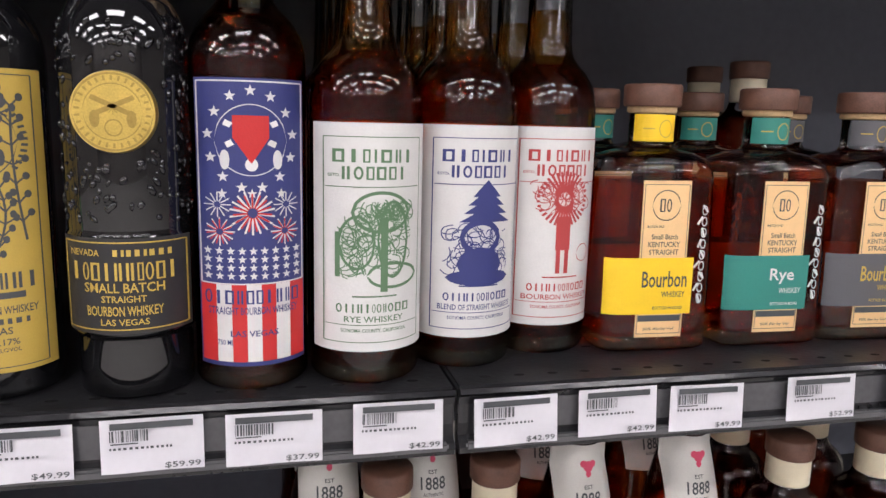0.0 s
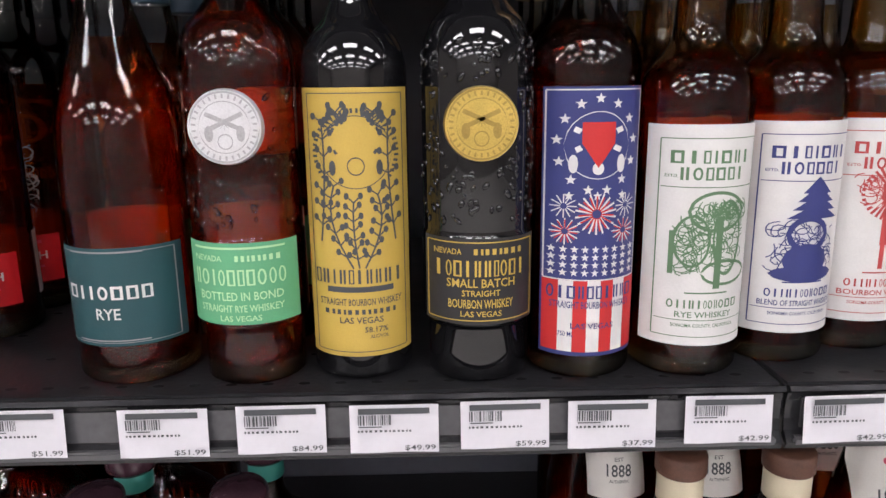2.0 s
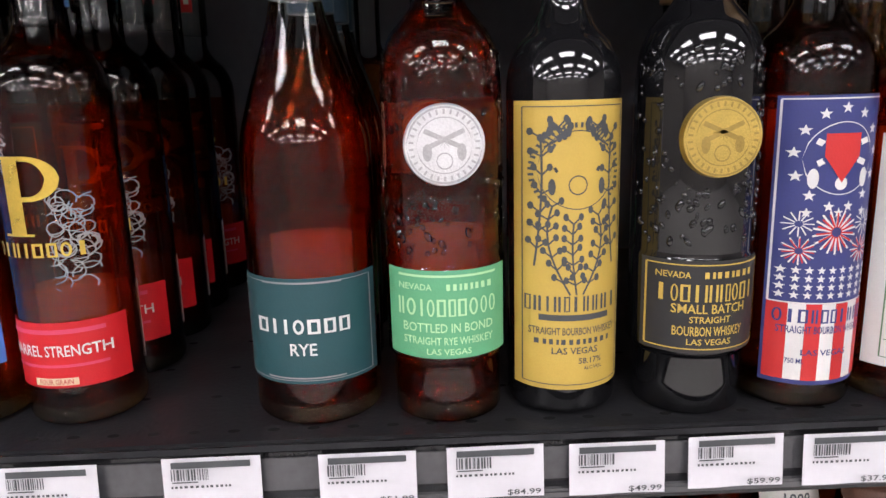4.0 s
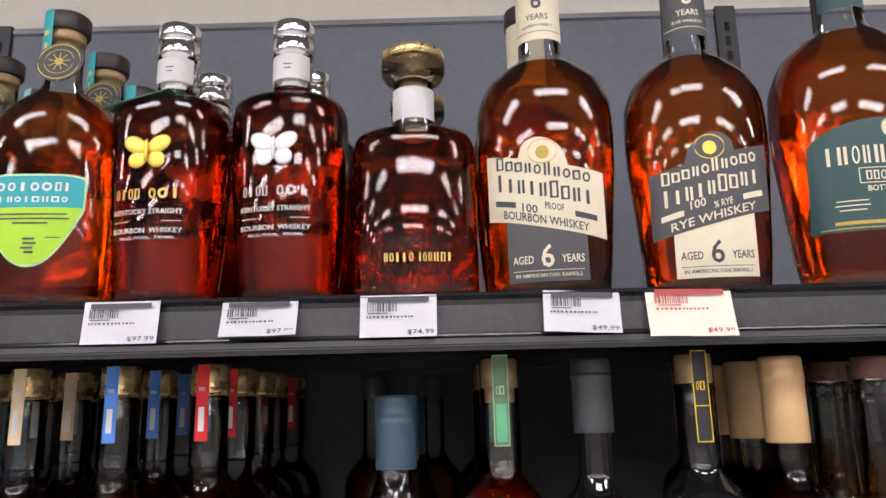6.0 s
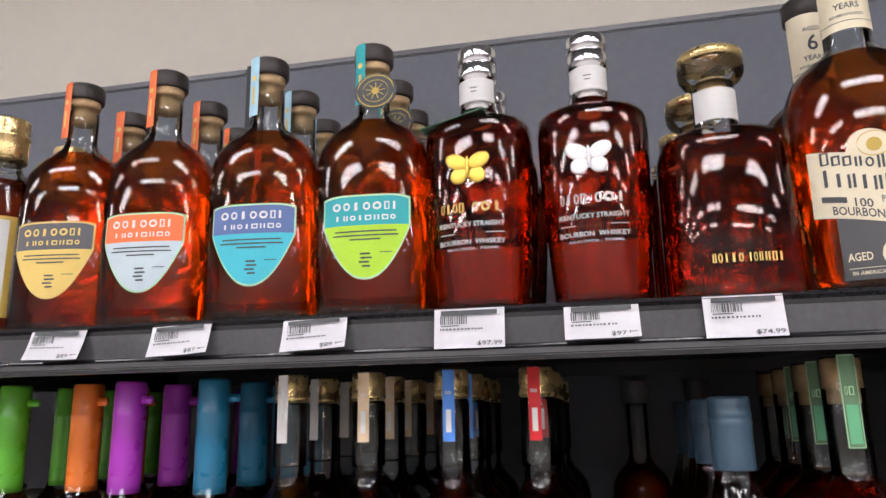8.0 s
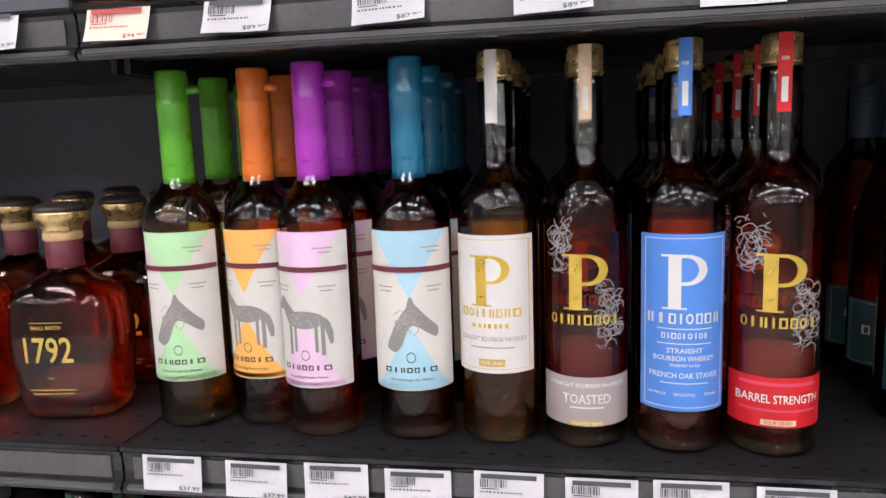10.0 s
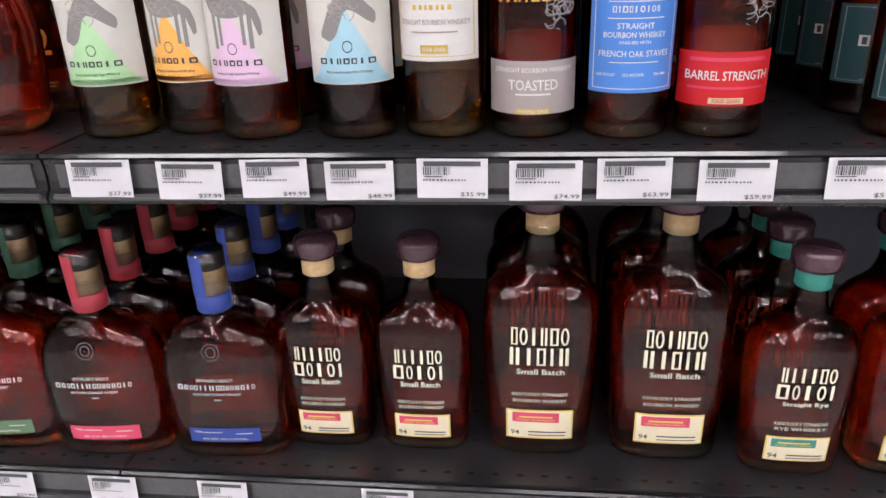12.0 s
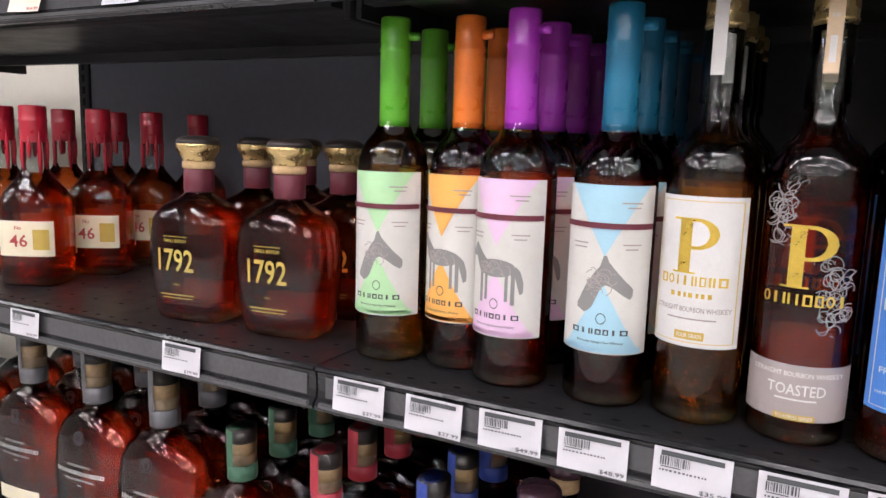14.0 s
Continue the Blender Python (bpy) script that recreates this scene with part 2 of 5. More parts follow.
def patch(bm, shp, u0, u1, lo, hi, lift, nu=10, nv=1):
    """A sheet on the front of a shape between two heights, each a number or a function of u."""
    f = lo if callable(lo) else (lambda u: lo)
    g = hi if callable(hi) else (lambda u: hi)
    a = max(shp.at((f((u0 + u1) / 2) + g((u0 + u1) / 2)) / 2)[0], abs(u0), abs(u1)) * 1.0001
    t0, t1 = math.asin(u0 / a), math.asin(u1 / a)
    nu = max(nu, int((t1 - t0) / 0.11) + 1) if nu < 30 else nu
    cols = []
    for i in range(nu + 1):
        u = a * math.sin(t0 + (t1 - t0) * i / nu)
        cols.append([bm.verts.new(shp.front(u, f(u) + (g(u) - f(u)) * j / nv, lift)) for j in range(nv + 1)])
    for p, q in zip(cols, cols[1:]):
        for j in range(nv):
            bm.faces.new((p[j], q[j], q[j + 1], p[j + 1]))


LETTERS = {}


def letters(s):
    if s not in LETTERS:
        cu = bpy.data.curves.new("writing", "FONT")
        cu.body, cu.align_x, cu.resolution_u, cu.offset = s, "CENTER", 2, 0.012
        ob = new("writing", cu)
        bpy.context.view_layer.update()
        me = bpy.data.meshes.new_from_object(ob.evaluated_get(bpy.context.evaluated_depsgraph_get()))
        vs = [(v.co.x, v.co.y) for v in me.vertices]
        fs = [tuple(p.vertices) for p in me.polygons]
        bpy.data.objects.remove(ob)
        bpy.data.meshes.remove(me)
        bpy.data.curves.remove(cu)
        xs, ys = [p[0] for p in vs], [p[1] for p in vs]
        cx = (min(xs) + max(xs)) / 2
        LETTERS[s] = ([((x - cx) / (max(xs) - min(xs)), (y - min(ys)) / (max(ys) - min(ys))) for x, y in vs], fs)
    return LETTERS[s]


def write(bm, shp, s, u, v, w, h, lift, slope=0.0, turn=0.0):
    """Writing of width w and height h about (u, v)."""
    vs, fs = letters(s)
    made = []
    ca, sa = math.cos(turn), math.sin(turn)
    for x, y in vs:
        a, b = x * w, (y - 0.5) * h
        a, b = a * ca - b * sa, a * sa + b * ca
        made.append(bm.verts.new(shp.front(u + a, v + b + slope * a, lift)))
    for f in fs:
        try:
            bm.faces.new([made[i] for i in f])
        except ValueError:
            pass


def stroke_block(bm, shp, x0, x1, z0, z1, lift, kind, h):
    """A plain small shape in the row that stands for a name."""
    w, d = x1 - x0, z1 - z0
    th = min(w * 0.24, d * 0.26)
    if h < 0.0045:
        patch(bm, shp, x0, x0 + w * 0.7, z0, z1, lift, 1)
    elif kind == 0:
        for p, q, lo, hi in ((x0, x0 + th * 1.2, z0, z1), (x1 - th, x1, z0, z1), (x0 + th * 1.2, x1 - th, z1 - th, z1), (x0 + th * 1.2, x1 - th, z0, z0 + th * 0.8)):
            patch(bm, shp, p, q, lo, hi, lift, 1)
    elif kind == 1:
        draw(bm, shp, ("ring", (x0 + x1) / 2, (z0 + z1) / 2, w / 2, d / 2, th), lift)
    elif kind == 2:
        for x in (x0 + w * 0.1, x1 - w * 0.1 - th * 1.2):
            patch(bm, shp, x, x + th * 1.2, z0, z1, lift, 1)
    else:
        patch(bm, shp, x0 + w * 0.3, x0 + w * 0.3 + th * 1.5, z0, z1, lift, 1)


def draw(bm, shp, item, lift):
    k = item[0]
    if k == "t":
        write(bm, shp, *item[1:6], lift, *(item[6:]))
    elif k == "b":
        _, u, v, w, h = item
        patch(bm, shp, u - w / 2, u + w / 2, v - h / 2, v + h / 2, lift, max(2, int(w / 0.004)), max(1, int(h / 0.03)))
    elif k == "blk":
        _, n, u, v, w, h = item
        rnd = random.Random(n * 7 + int(v * 1e4))
        ws = [rnd.uniform(0.6, 1.1) for _ in range(n)]
        tot, x = sum(ws), u - w / 2
        for q in ws:
            d = q / tot * w
            stroke_block(bm, shp, x, x + d * 0.78, v - h / 2, v + h / 2, lift, rnd.randrange(4), h)
            x += d
    elif k == "e":
        _, u, v, ru, rv = item
        s = lambda x: rv * math.sqrt(max(0, 1 - ((x - u) / ru) ** 2))
        patch(bm, shp, u - ru, u + ru, lambda x: v - s(x), lambda x: v + s(x), lift, 12, 2)
    elif k == "ring":
        _, u, v, ru, rv, th = item
        o = lambda x: rv * math.sqrt(max(0, 1 - ((x - u) / ru) ** 2))
        i = lambda x: (rv - th) * math.sqrt(max(0, 1 - ((x - u) / (ru - th)) ** 2)) if abs(x - u) < ru - th else 0
        patch(bm, shp, u - ru, u + ru, lambda x: v + i(x), lambda x: v + o(x), lift, 18)
        patch(bm, shp, u - ru, u + ru, lambda x: v - o(x), lambda x: v - i(x), lift, 18)
    elif k == "tri":
        _, u, v, w, h = item
        patch(bm, shp, u - w / 2, u + w / 2, v, lambda x: v + h * (1 - abs(x - u) / (w / 2)), lift, 8)
    elif k == "vee":
        _, u, v, w, h = item
        patch(bm, shp, u - w / 2, u + w / 2, lambda x: v - h * (1 - abs(x - u) / (w / 2)), v, lift, 8)
    elif k == "frame":
        _, u, v, w, h, th = item
        for z in (v - h / 2, v + h / 2):
            draw(bm, shp, ("b", u, z, w, th), lift)
        for x in (u - w / 2, u + w / 2):
            draw(bm, shp, ("b", x, v, th, h), lift)
    elif k == "band":
        us, lo, hi = zip(*item[1])
        patch(bm, shp, us[0], us[-1], lambda x: float(np.interp(x, us, lo)), lambda x: float(np.interp(x, us, hi)), lift, 20, 2)
    elif k == "star":
        _, u, v, r = item
        pts = [(u + (r if i % 2 == 0 else r * 0.42) * math.sin(math.pi * i / 5), v + (r if i % 2 == 0 else r * 0.42) * math.cos(math.pi * i / 5)) for i in range(10)]
        bm.faces.new([bm.verts.new(shp.front(x, z, lift)) for x, z in pts])
    elif k == "burst":
        _, u, v, r, n = item
        for i in range(n):
            t = 2 * math.pi * i / n
            ring(bm, shp, u, v, r * 0.25, r, t, r * 0.045, lift)
    elif k == "twig":
        _, u, v, h, bend, seed = item
        rnd = random.Random(seed)
        n = 7
        prev = None
        for i in range(n + 1):
            x, z = u + bend * math.sin(2.2 * i / n), v + h * i / n
            if prev:
                d = math.hypot(x - prev[0], z - prev[1])
                ring(bm, shp, prev[0], prev[1], 0, d, math.atan2(x - prev[0], z - prev[1]), 0.0006, lift)
                for s in (-1, 1):
                    t = s * rnd.uniform(0.6, 1.1)
                    ring(bm, shp, x, z, 0, 0.005, t, 0.0005, lift)
                    draw(bm, shp, ("e", x + 0.0065 * math.sin(t), z + 0.0065 * math.cos(t), 0.0017, 0.0023), lift)
            prev = (x, z)
    elif k == "pee":
        _, u, v, h = item
        patch(bm, shp, u - h * 0.30, u - h * 0.08, v, v + h, lift, 3)
        patch(bm, shp, u - h * 0.40, u + h * 0.02, v, v + h * 0.03, lift, 3)
        patch(bm, shp, u - h * 0.42, u - h * 0.2, v + h * 0.96, v + h, lift, 3)
        cv, ro, ri = v + h * 0.72, h * 0.28, h * 0.22
        ow = lambda x: ro * math.sqrt(max(0, 1 - ((x - u) / (h * 0.38)) ** 2))
        iw = lambda x: ri * math.sqrt(max(0, 1 - ((x - u) / (h * 0.22)) ** 2)) if x - u < h * 0.22 else 0
        patch(bm, shp, u, u + h * 0.38, lambda x: cv + iw(x), lambda x: cv + ow(x), lift, 12)
        patch(bm, shp, u, u + h * 0.38, lambda x: cv - ow(x), lambda x: cv - iw(x), lift, 12)
        for z in (cv + ro - h * 0.03, cv - ro + h * 0.03):
            patch(bm, shp, u - h * 0.1, u, z - h * 0.03, z + h * 0.03, lift, 1)
    elif k == "scrib":
        _, u, v, w, h, n, seed = item
        rnd = random.Random(seed)
        for _ in range(n):
            x, z, t = u + rnd.uniform(-w, w) * 0.4, v + rnd.uniform(-h, h) * 0.4, rnd.uniform(0, 6.3)
            for i in range(7):
                x2, z2 = x + 0.003 * math.sin(t), z + 0.003 * math.cos(t)
                if abs(x2 - u) < w / 2 and abs(z2 - v) < h / 2:
                    ring(bm, shp, x, z, 0, 0.0033, t, 0.00035, lift)
                x, z, t = x2, z2, t + rnd.uniform(0.25, 0.9)
    elif k == "shield":
        _, u, v, w, h = item
        lo = lambda x: v - h / 2 + h * 0.62 * (abs(x - u) / (w / 2)) ** 2.2
        patch(bm, shp, u - w / 2, u + w / 2, lo, lambda x: v + h / 2 - 0.003 * (abs(x - u) / (w / 2)) ** 6, lift, 16, 3)
    elif k == "shieldtop":
        _, u, v, w, h = item
        patch(bm, shp, u - w / 2, u + w / 2, v + h * 0.14, lambda x: v + h / 2 - 0.003 * (abs(x - u) / (w / 2)) ** 6, lift, 16, 2)


def ring(bm, shp, u, v, r0, r1, t, th, lift):
    """A short stroke from radius r0 to r1 in the direction t."""
    s, c = math.sin(t), math.cos(t)
    bm.faces.new([bm.verts.new(shp.front(u + s * r + c * w, v + c * r - s * w, lift)) for r, w in ((r0, -th), (r1, -th), (r1, th), (r0, th))])


def round_part(name, rows, material, parent, label="", seg=28):
    bm = bmesh.new()
    Shape(rows).solid(bm, seg=seg)
    return part(name, bm, material, parent, label)


def label_on(bottle, shp, u0, u1, lo, hi, color, prints, label="", lift=0.0006, nv=1, name="label", material=None):
    bm = bmesh.new()
    patch(bm, shp, u0, u1, lo, hi, lift, 18, nv)
    ob = part(name, bm, material or PAPER[color], bottle, label)
    print_on(ob, shp, prints, lift + 0.0004)
    return ob


def print_on(parent, shp, prints, lift=0.0010):
    for i, (col, items) in enumerate(prints):
        bm = bmesh.new()
        for it in items:
            draw(bm, shp, it, lift + 0.0002 * i)
        tagged(part("print", bm, {"foil": FOIL, "silver": SILVER}.get(col) or PAPER[col], parent), kind="stuff")


def bottle(shp, fill, liquid, label, category="bottle", glass=GLASS, group="", seg=40, back=None):
    """Glass, spirit, thick base and, where back gives its heights and width, a paper label on the far side."""
    e = new("whiskey_bottle")
    tagged(e, label, category, group)
    bm = bmesh.new()
    shp.solid(bm, seg=seg)
    part("glass", bm, glass, e)
    if liquid:
        bm = bmesh.new()
        shp.solid(bm, 0.013, fill, 0.0024, seg)
        part("liquid", bm, liquid, e)
        if glass is GLASS:
            bm = bmesh.new()
            shp.solid(bm, 0.0012, 0.0122, 0.0012, seg)
            part("glass_base", bm, THICKGLASS, e, "thick clear glass base")
    if back:
        bm = bmesh.new()
        w = shp.at((back[0] + back[1]) / 2)[0] * (back[2] if len(back) > 2 else 0.97)
        patch(bm, shp, -w, w, back[0], back[1], 0.0006, 18, 3)
        bmesh.ops.scale(bm, vec=(1, -1, 1), verts=bm.verts)
        part("back_label", bm, PAPER["paper"], e, "pale paper label on the back")
    return e


def round_shape(r, shoulder, neck_z, neck_r, top, round_=0.5):
    d = neck_z - shoulder
    return Shape([(0, r * 0.86), (0.002, r * 0.95), (0.006, r), (shoulder, r), (shoulder + d * 0.3, r * 0.95), (shoulder + d * 0.6, r * 0.80), (shoulder + d * 0.85, r * 0.55), (neck_z, neck_r + 0.003), (neck_z + 0.008, neck_r), (top - 0.001, neck_r), (top, neck_r * 0.9)])


def capsule(e, z0, z1, r, material, label, ridges=(), name="cap"):
    rows = [(z0, r * 0.97), (z0 + 0.0012, r)]
    for z in ridges:
        rows += [(z - 0.002, r), (z, r * 1.05), (z + 0.002, r)]
    rows += [(z1 - 0.003, r), (z1 - 0.0008, r * 0.96), (z1, r * 0.86)]
    return round_part(name, rows, material, e, label)


def strip_on_neck(e, r, z0, z1, w, color, prints=(), back=0.0):
    s = Shape([(0, r), (1, r)])
    return label_on(e, s, back - w / 2, back + w / 2, z0, z1, color, prints, name="neck_strip")


# ---- bottle kinds ----
BASIC = round_shape(0.0375, 0.212, 0.252, 0.0138, 0.345)


def tall_p(label, band, prints, fullpaper=None, band_color=None, flower=0, strip=("white", ()), liquid="red", fill=0.206, back=(0.03, 0.085)):
    e = bottle(BASIC, fill, LIQ[liquid], label, back=back)
    if fullpaper:
        col, u, lo, hi, pr = fullpaper
        label_on(e, BASIC, -u, u, lo, hi, col, pr)
    if band:
        label_on(e, BASIC, -0.0368, 0.0368, band[0], band[1], band_color, prints)
    if flower:
        print_on(e, BASIC, [("midgrey", [("scrib", -0.022, 0.185, 0.024, 0.05, 34, flower), ("scrib", 0.020, 0.125, 0.026, 0.065, 46, flower + 1)])], 0.0006)
        print_on(e, BASIC, [("foil", [("pee", 0.0, 0.128, 0.049), ("blk", 8, 0, 0.119, 0.06, 0.009)])], 0.0012)
    capsule(e, 0.330, 0.356, 0.0160, GOLDCAP, "pale gold cap", (0.333,))
    capsule(e, 0.270, 0.3295, 0.0160, FILM, "clear shrink film round the neck", name="film")
    strip_on_neck(e, 0.0168, 0.292, 0.3555, 0.011, strip[0], [("white", [("blk", 6, -0.0, 0.335, 0.006, 0.003), ("b", 0, 0.31, 0.005, 0.02)])] if strip[0] != "white" else [])
    return e


def p_white():
    return tall_p("amber whiskey bottle with white gold-lettered paper label", None, None,
                  ("white", 0.0345, 0.068, 0.194, [("foil", [("pee", -0.0, 0.130, 0.046)]), ("gold", [("blk", 8, 0, 0.124, 0.056, 0.008), ("blk", 7, 0, 0.112, 0.036, 0.004), ("frame", 0, 0.131, 0.064, 0.118, 0.0006)]),
                   ("taupe", [("t", "STRAIGHT BOURBON WHISKEY", 0, 0.1, 0.06, 0.0045), ("b", 0, 0.092, 0.04, 0.0012)]), ("mustard", [("b", 0, 0.078, 0.024, 0.007)]), ("white", [("t", "FOUR GRAIN", 0, 0.078, 0.02, 0.0035)])]), liquid="amber", back=(0.06, 0.198))


def p_toasted():
    return tall_p("dark whiskey bottle with etched flowers and grey label", (0.022, 0.067), [("white", [("t", "TOASTED", 0, 0.047, 0.042, 0.009), ("t", "STRAIGHT BOURBON WHISKEY", 0, 0.0595, 0.064, 0.004), ("b", 0, 0.039, 0.03, 0.0015)]), ("mustard", [("b", 0, 0.0245, 0.03, 0.005)]), ("white", [("t", "TOASTED SERIES", 0, 0.0245, 0.027, 0.003)])],
                  band_color="taupe", flower=3, strip=("buff", ()), liquid="maroon")


def p_blue():
    return tall_p("dark whiskey bottle with bright blue paper label", None, None,
                  ("blue", 0.0345, 0.040, 0.194, [("white", [("pee", 0, 0.130, 0.047), ("blk", 8, 0, 0.122, 0.06, 0.009), ("b", 0, 0.113, 0.045, 0.0008), ("blk", 9, 0, 0.107, 0.038, 0.005), ("b", 0, 0.1, 0.045, 0.0008), ("t", "STRAIGHT", 0, 0.094, 0.03, 0.0045), ("t", "BOURBON WHISKEY", 0, 0.087, 0.05, 0.0045), ("t", "FINISHED WITH", 0, 0.081, 0.025, 0.0025), ("t", "FRENCH OAK STAVES", 0, 0.072, 0.056, 0.005), ("b", 0, 0.065, 0.04, 0.0008), ("t", "104 PROOF", -0.022, 0.055, 0.014, 0.0025), ("t", "52% ALC/VOL", 0, 0.055, 0.018, 0.0025), ("t", "750 ML", 0.022, 0.055, 0.011, 0.0025), ("frame", 0, 0.117, 0.063, 0.147, 0.0006)])]), strip=("blue", ()), liquid="red", back=(0.045, 0.198))


def p_red():
    return tall_p("dark red whiskey bottle with etched flowers and red band label", (0.028, 0.072), [("white", [("t", "BARREL STRENGTH", 0, 0.053, 0.064, 0.0075)]), ("pinkred", [("b", 0, 0.043, 0.06, 0.002), ("b", 0, 0.066, 0.06, 0.003)]), ("buff", [("b", 0, 0.0325, 0.028, 0.005)]), ("rust", [("t", "FOUR GRAIN", 0, 0.0325, 0.022, 0.0035)])],
                  band_color="crimson", flower=9, strip=("crimson", ()), liquid="red")


HOOK = round_shape(0.0375, 0.200, 0.246, 0.0145, 0.345)


def hook(color, wax, liquid, standing, note):
    e = bottle(HOOK, 0.205, LIQ[liquid], note)
    tinted = PAPER[color]
    pr = [(color, [("vee", 0, 0.199, 0.066, 0.062), ("tri", 0, 0.0515, 0.066, 0.062), ("b", 0, 0.0535, 0.066, 0.005)])]
    if standing:
        grey = [("e", 0.0, 0.116, 0.020, 0.0085), ("band", ((-0.031, 0.124, 0.128), (-0.024, 0.125, 0.139), (-0.018, 0.112, 0.132), (-0.008, 0.110, 0.122))), ("band", ((-0.017, 0.082, 0.114), (-0.0135, 0.082, 0.114))), ("band", ((-0.011, 0.085, 0.112), (-0.008, 0.085, 0.112))),
                ("band", ((0.010, 0.085, 0.114), (0.013, 0.085, 0.114))), ("band", ((0.0155, 0.082, 0.118), (0.019, 0.082, 0.116))), ("band", ((0.019, 0.108, 0.119), (0.023, 0.092, 0.114), (0.0255, 0.094, 0.104)))]
    else:
        grey = [("band", ((-0.022, 0.090, 0.094), (-0.015, 0.086, 0.111), (-0.009, 0.091, 0.121), (-0.003, 0.106, 0.129), (0.0005, 0.112, 0.142), (0.004, 0.112, 0.133), (0.010, 0.109, 0.126), (0.018, 0.103, 0.117), (0.023, 0.100, 0.112), (0.025, 0.103, 0.109)))]
    pr += [("sketch", grey), ("taupe", [("scrib", -0.002, 0.116, 0.034 if standing else 0.026, 0.013 if standing else 0.028, 14, 11)]), ("ink", [("blk", 7, 0, 0.070, 0.050, 0.005), ("t", "Kentucky Straight Rye Whiskey" if liquid != "red" else "Kentucky Straight Bourbon Whiskey", 0, 0.0605, 0.04, 0.003), ("ring", 0, 0.082, 0.0045, 0.005, 0.0008)]),
           ("taupe", [("b", -0.022, 0.148, 0.014, 0.0012), ("b", -0.022, 0.144, 0.012, 0.0012), ("b", 0.022, 0.148, 0.014, 0.0012), ("b", 0.022, 0.144, 0.01, 0.0012), ("b", 0.02, 0.184, 0.016, 0.0012), ("b", 0.022, 0.18, 0.01, 0.0012)])]
    label_on(e, HOOK, -0.0362, 0.0362, 0.050, 0.199, "paper", pr)
    bm = bmesh.new()
    patch(bm, HOOK, -0.0366, 0.0366, 0.1615, 0.1665, 0.0022, 18)
    part("label_gap", bm, PAPER["burgundy"], e, "dark gap between two label halves")
    capsule(e, 0.245, 0.355, 0.0156, wax, "smooth wax-dipped neck", (0.322,), "wax_cap")
    bm = bmesh.new()
    box(bm, 0.014, 0.027, -0.003, 0.003, 0.332, 0.340, 0.001)
    part("pull_tab", bm, wax, e)
    return e


WAGON = Shape([(z, a * (1.05 if z < 0.25 else 1.0)) for z, a in [(0, 0.031), (0.002, 0.0335), (0.038, 0.0335), (0.042, 0.0365), (0.044, 0.0372), (0.104, 0.0372), (0.106, 0.036), (0.108, 0.0365), (0.205, 0.0365), (0.225, 0.0355), (0.242, 0.030), (0.253, 0.022), (0.261, 0.0165), (0.270, 0.0148), (0.344, 0.0148), (0.345, 0.013)]])


def wagon_relief(e, seed, material):
    rnd = random.Random(seed)
    bm = bmesh.new()
    for _ in range(230):
        z, t = rnd.uniform(0.112, 0.232), rnd.uniform(-1.5, 1.5)
        a = WAGON.at(z)[0]
        x, y = a * math.sin(t), -a * math.cos(t)
        if x * x + (z - 0.178) ** 2 < 0.028 ** 2 and y < 0:
            continue
        s = rnd.uniform(0.0012, 0.0026)
        bmesh.ops.create_icosphere(bm, subdivisions=1, radius=1, matrix=Matrix.Translation((x, y, z)) @ Matrix.Rotation(t, 4, "Z") @ Matrix.Rotation(rnd.uniform(-1, 1), 4, "Y") @ Matrix.Diagonal((s, 0.0012, s * rnd.uniform(0.8, 2.0), 1)))
    tagged(part("embossing", bm, material, e, "raised flowers and lettering in the glass"), kind="stuff")


def medal(e, shp, z, material):
    bm = bmesh.new()
    b = shp.at(z)[1]
    bmesh.ops.create_cone(bm, cap_ends=True, segments=36, radius1=0.0242, radius2=0.0232, depth=0.005, matrix=Matrix.Translation((0, -b - 0.0012, z)) @ Matrix.Rotation(radians(90), 4, "X"))
    m = part("medallion", bm, material, e, "round metal medallion", smooth=False)
    flat = Shape([(0, 0.2, b + 0.0037, 8.0), (1, 0.2, b + 0.0037, 8.0)])
    bm = bmesh.new()
    for it in (("ring", 0, z, 0.0225, 0.0225, 0.0012), ("ring", 0, z, 0.0165, 0.0165, 0.0006), ("ring", 0, z - 0.009, 0.005, 0.005, 0.0008), ("burst", 0, z + 0.002, 0.0035, 8)):
        draw(bm, flat, it, 0.0004)
    for s in (-1, 1):
        ring(bm, flat, -s * 0.012, z - 0.002, 0, 0.026, s * 1.15, 0.0014, 0.0006)
        draw(bm, flat, ("e", s * 0.010, z - 0.004, 0.0028, 0.005), 0.0005)
    for i in range(30):
        t = 2 * math.pi * i / 30
        ring(bm, flat, 0, z, 0.0180, 0.0208, t, 0.0006, 0.0005)
    tagged(part("relief", bm, MEDALDARK if material == BRASS else STEELGREY, m), kind="stuff")


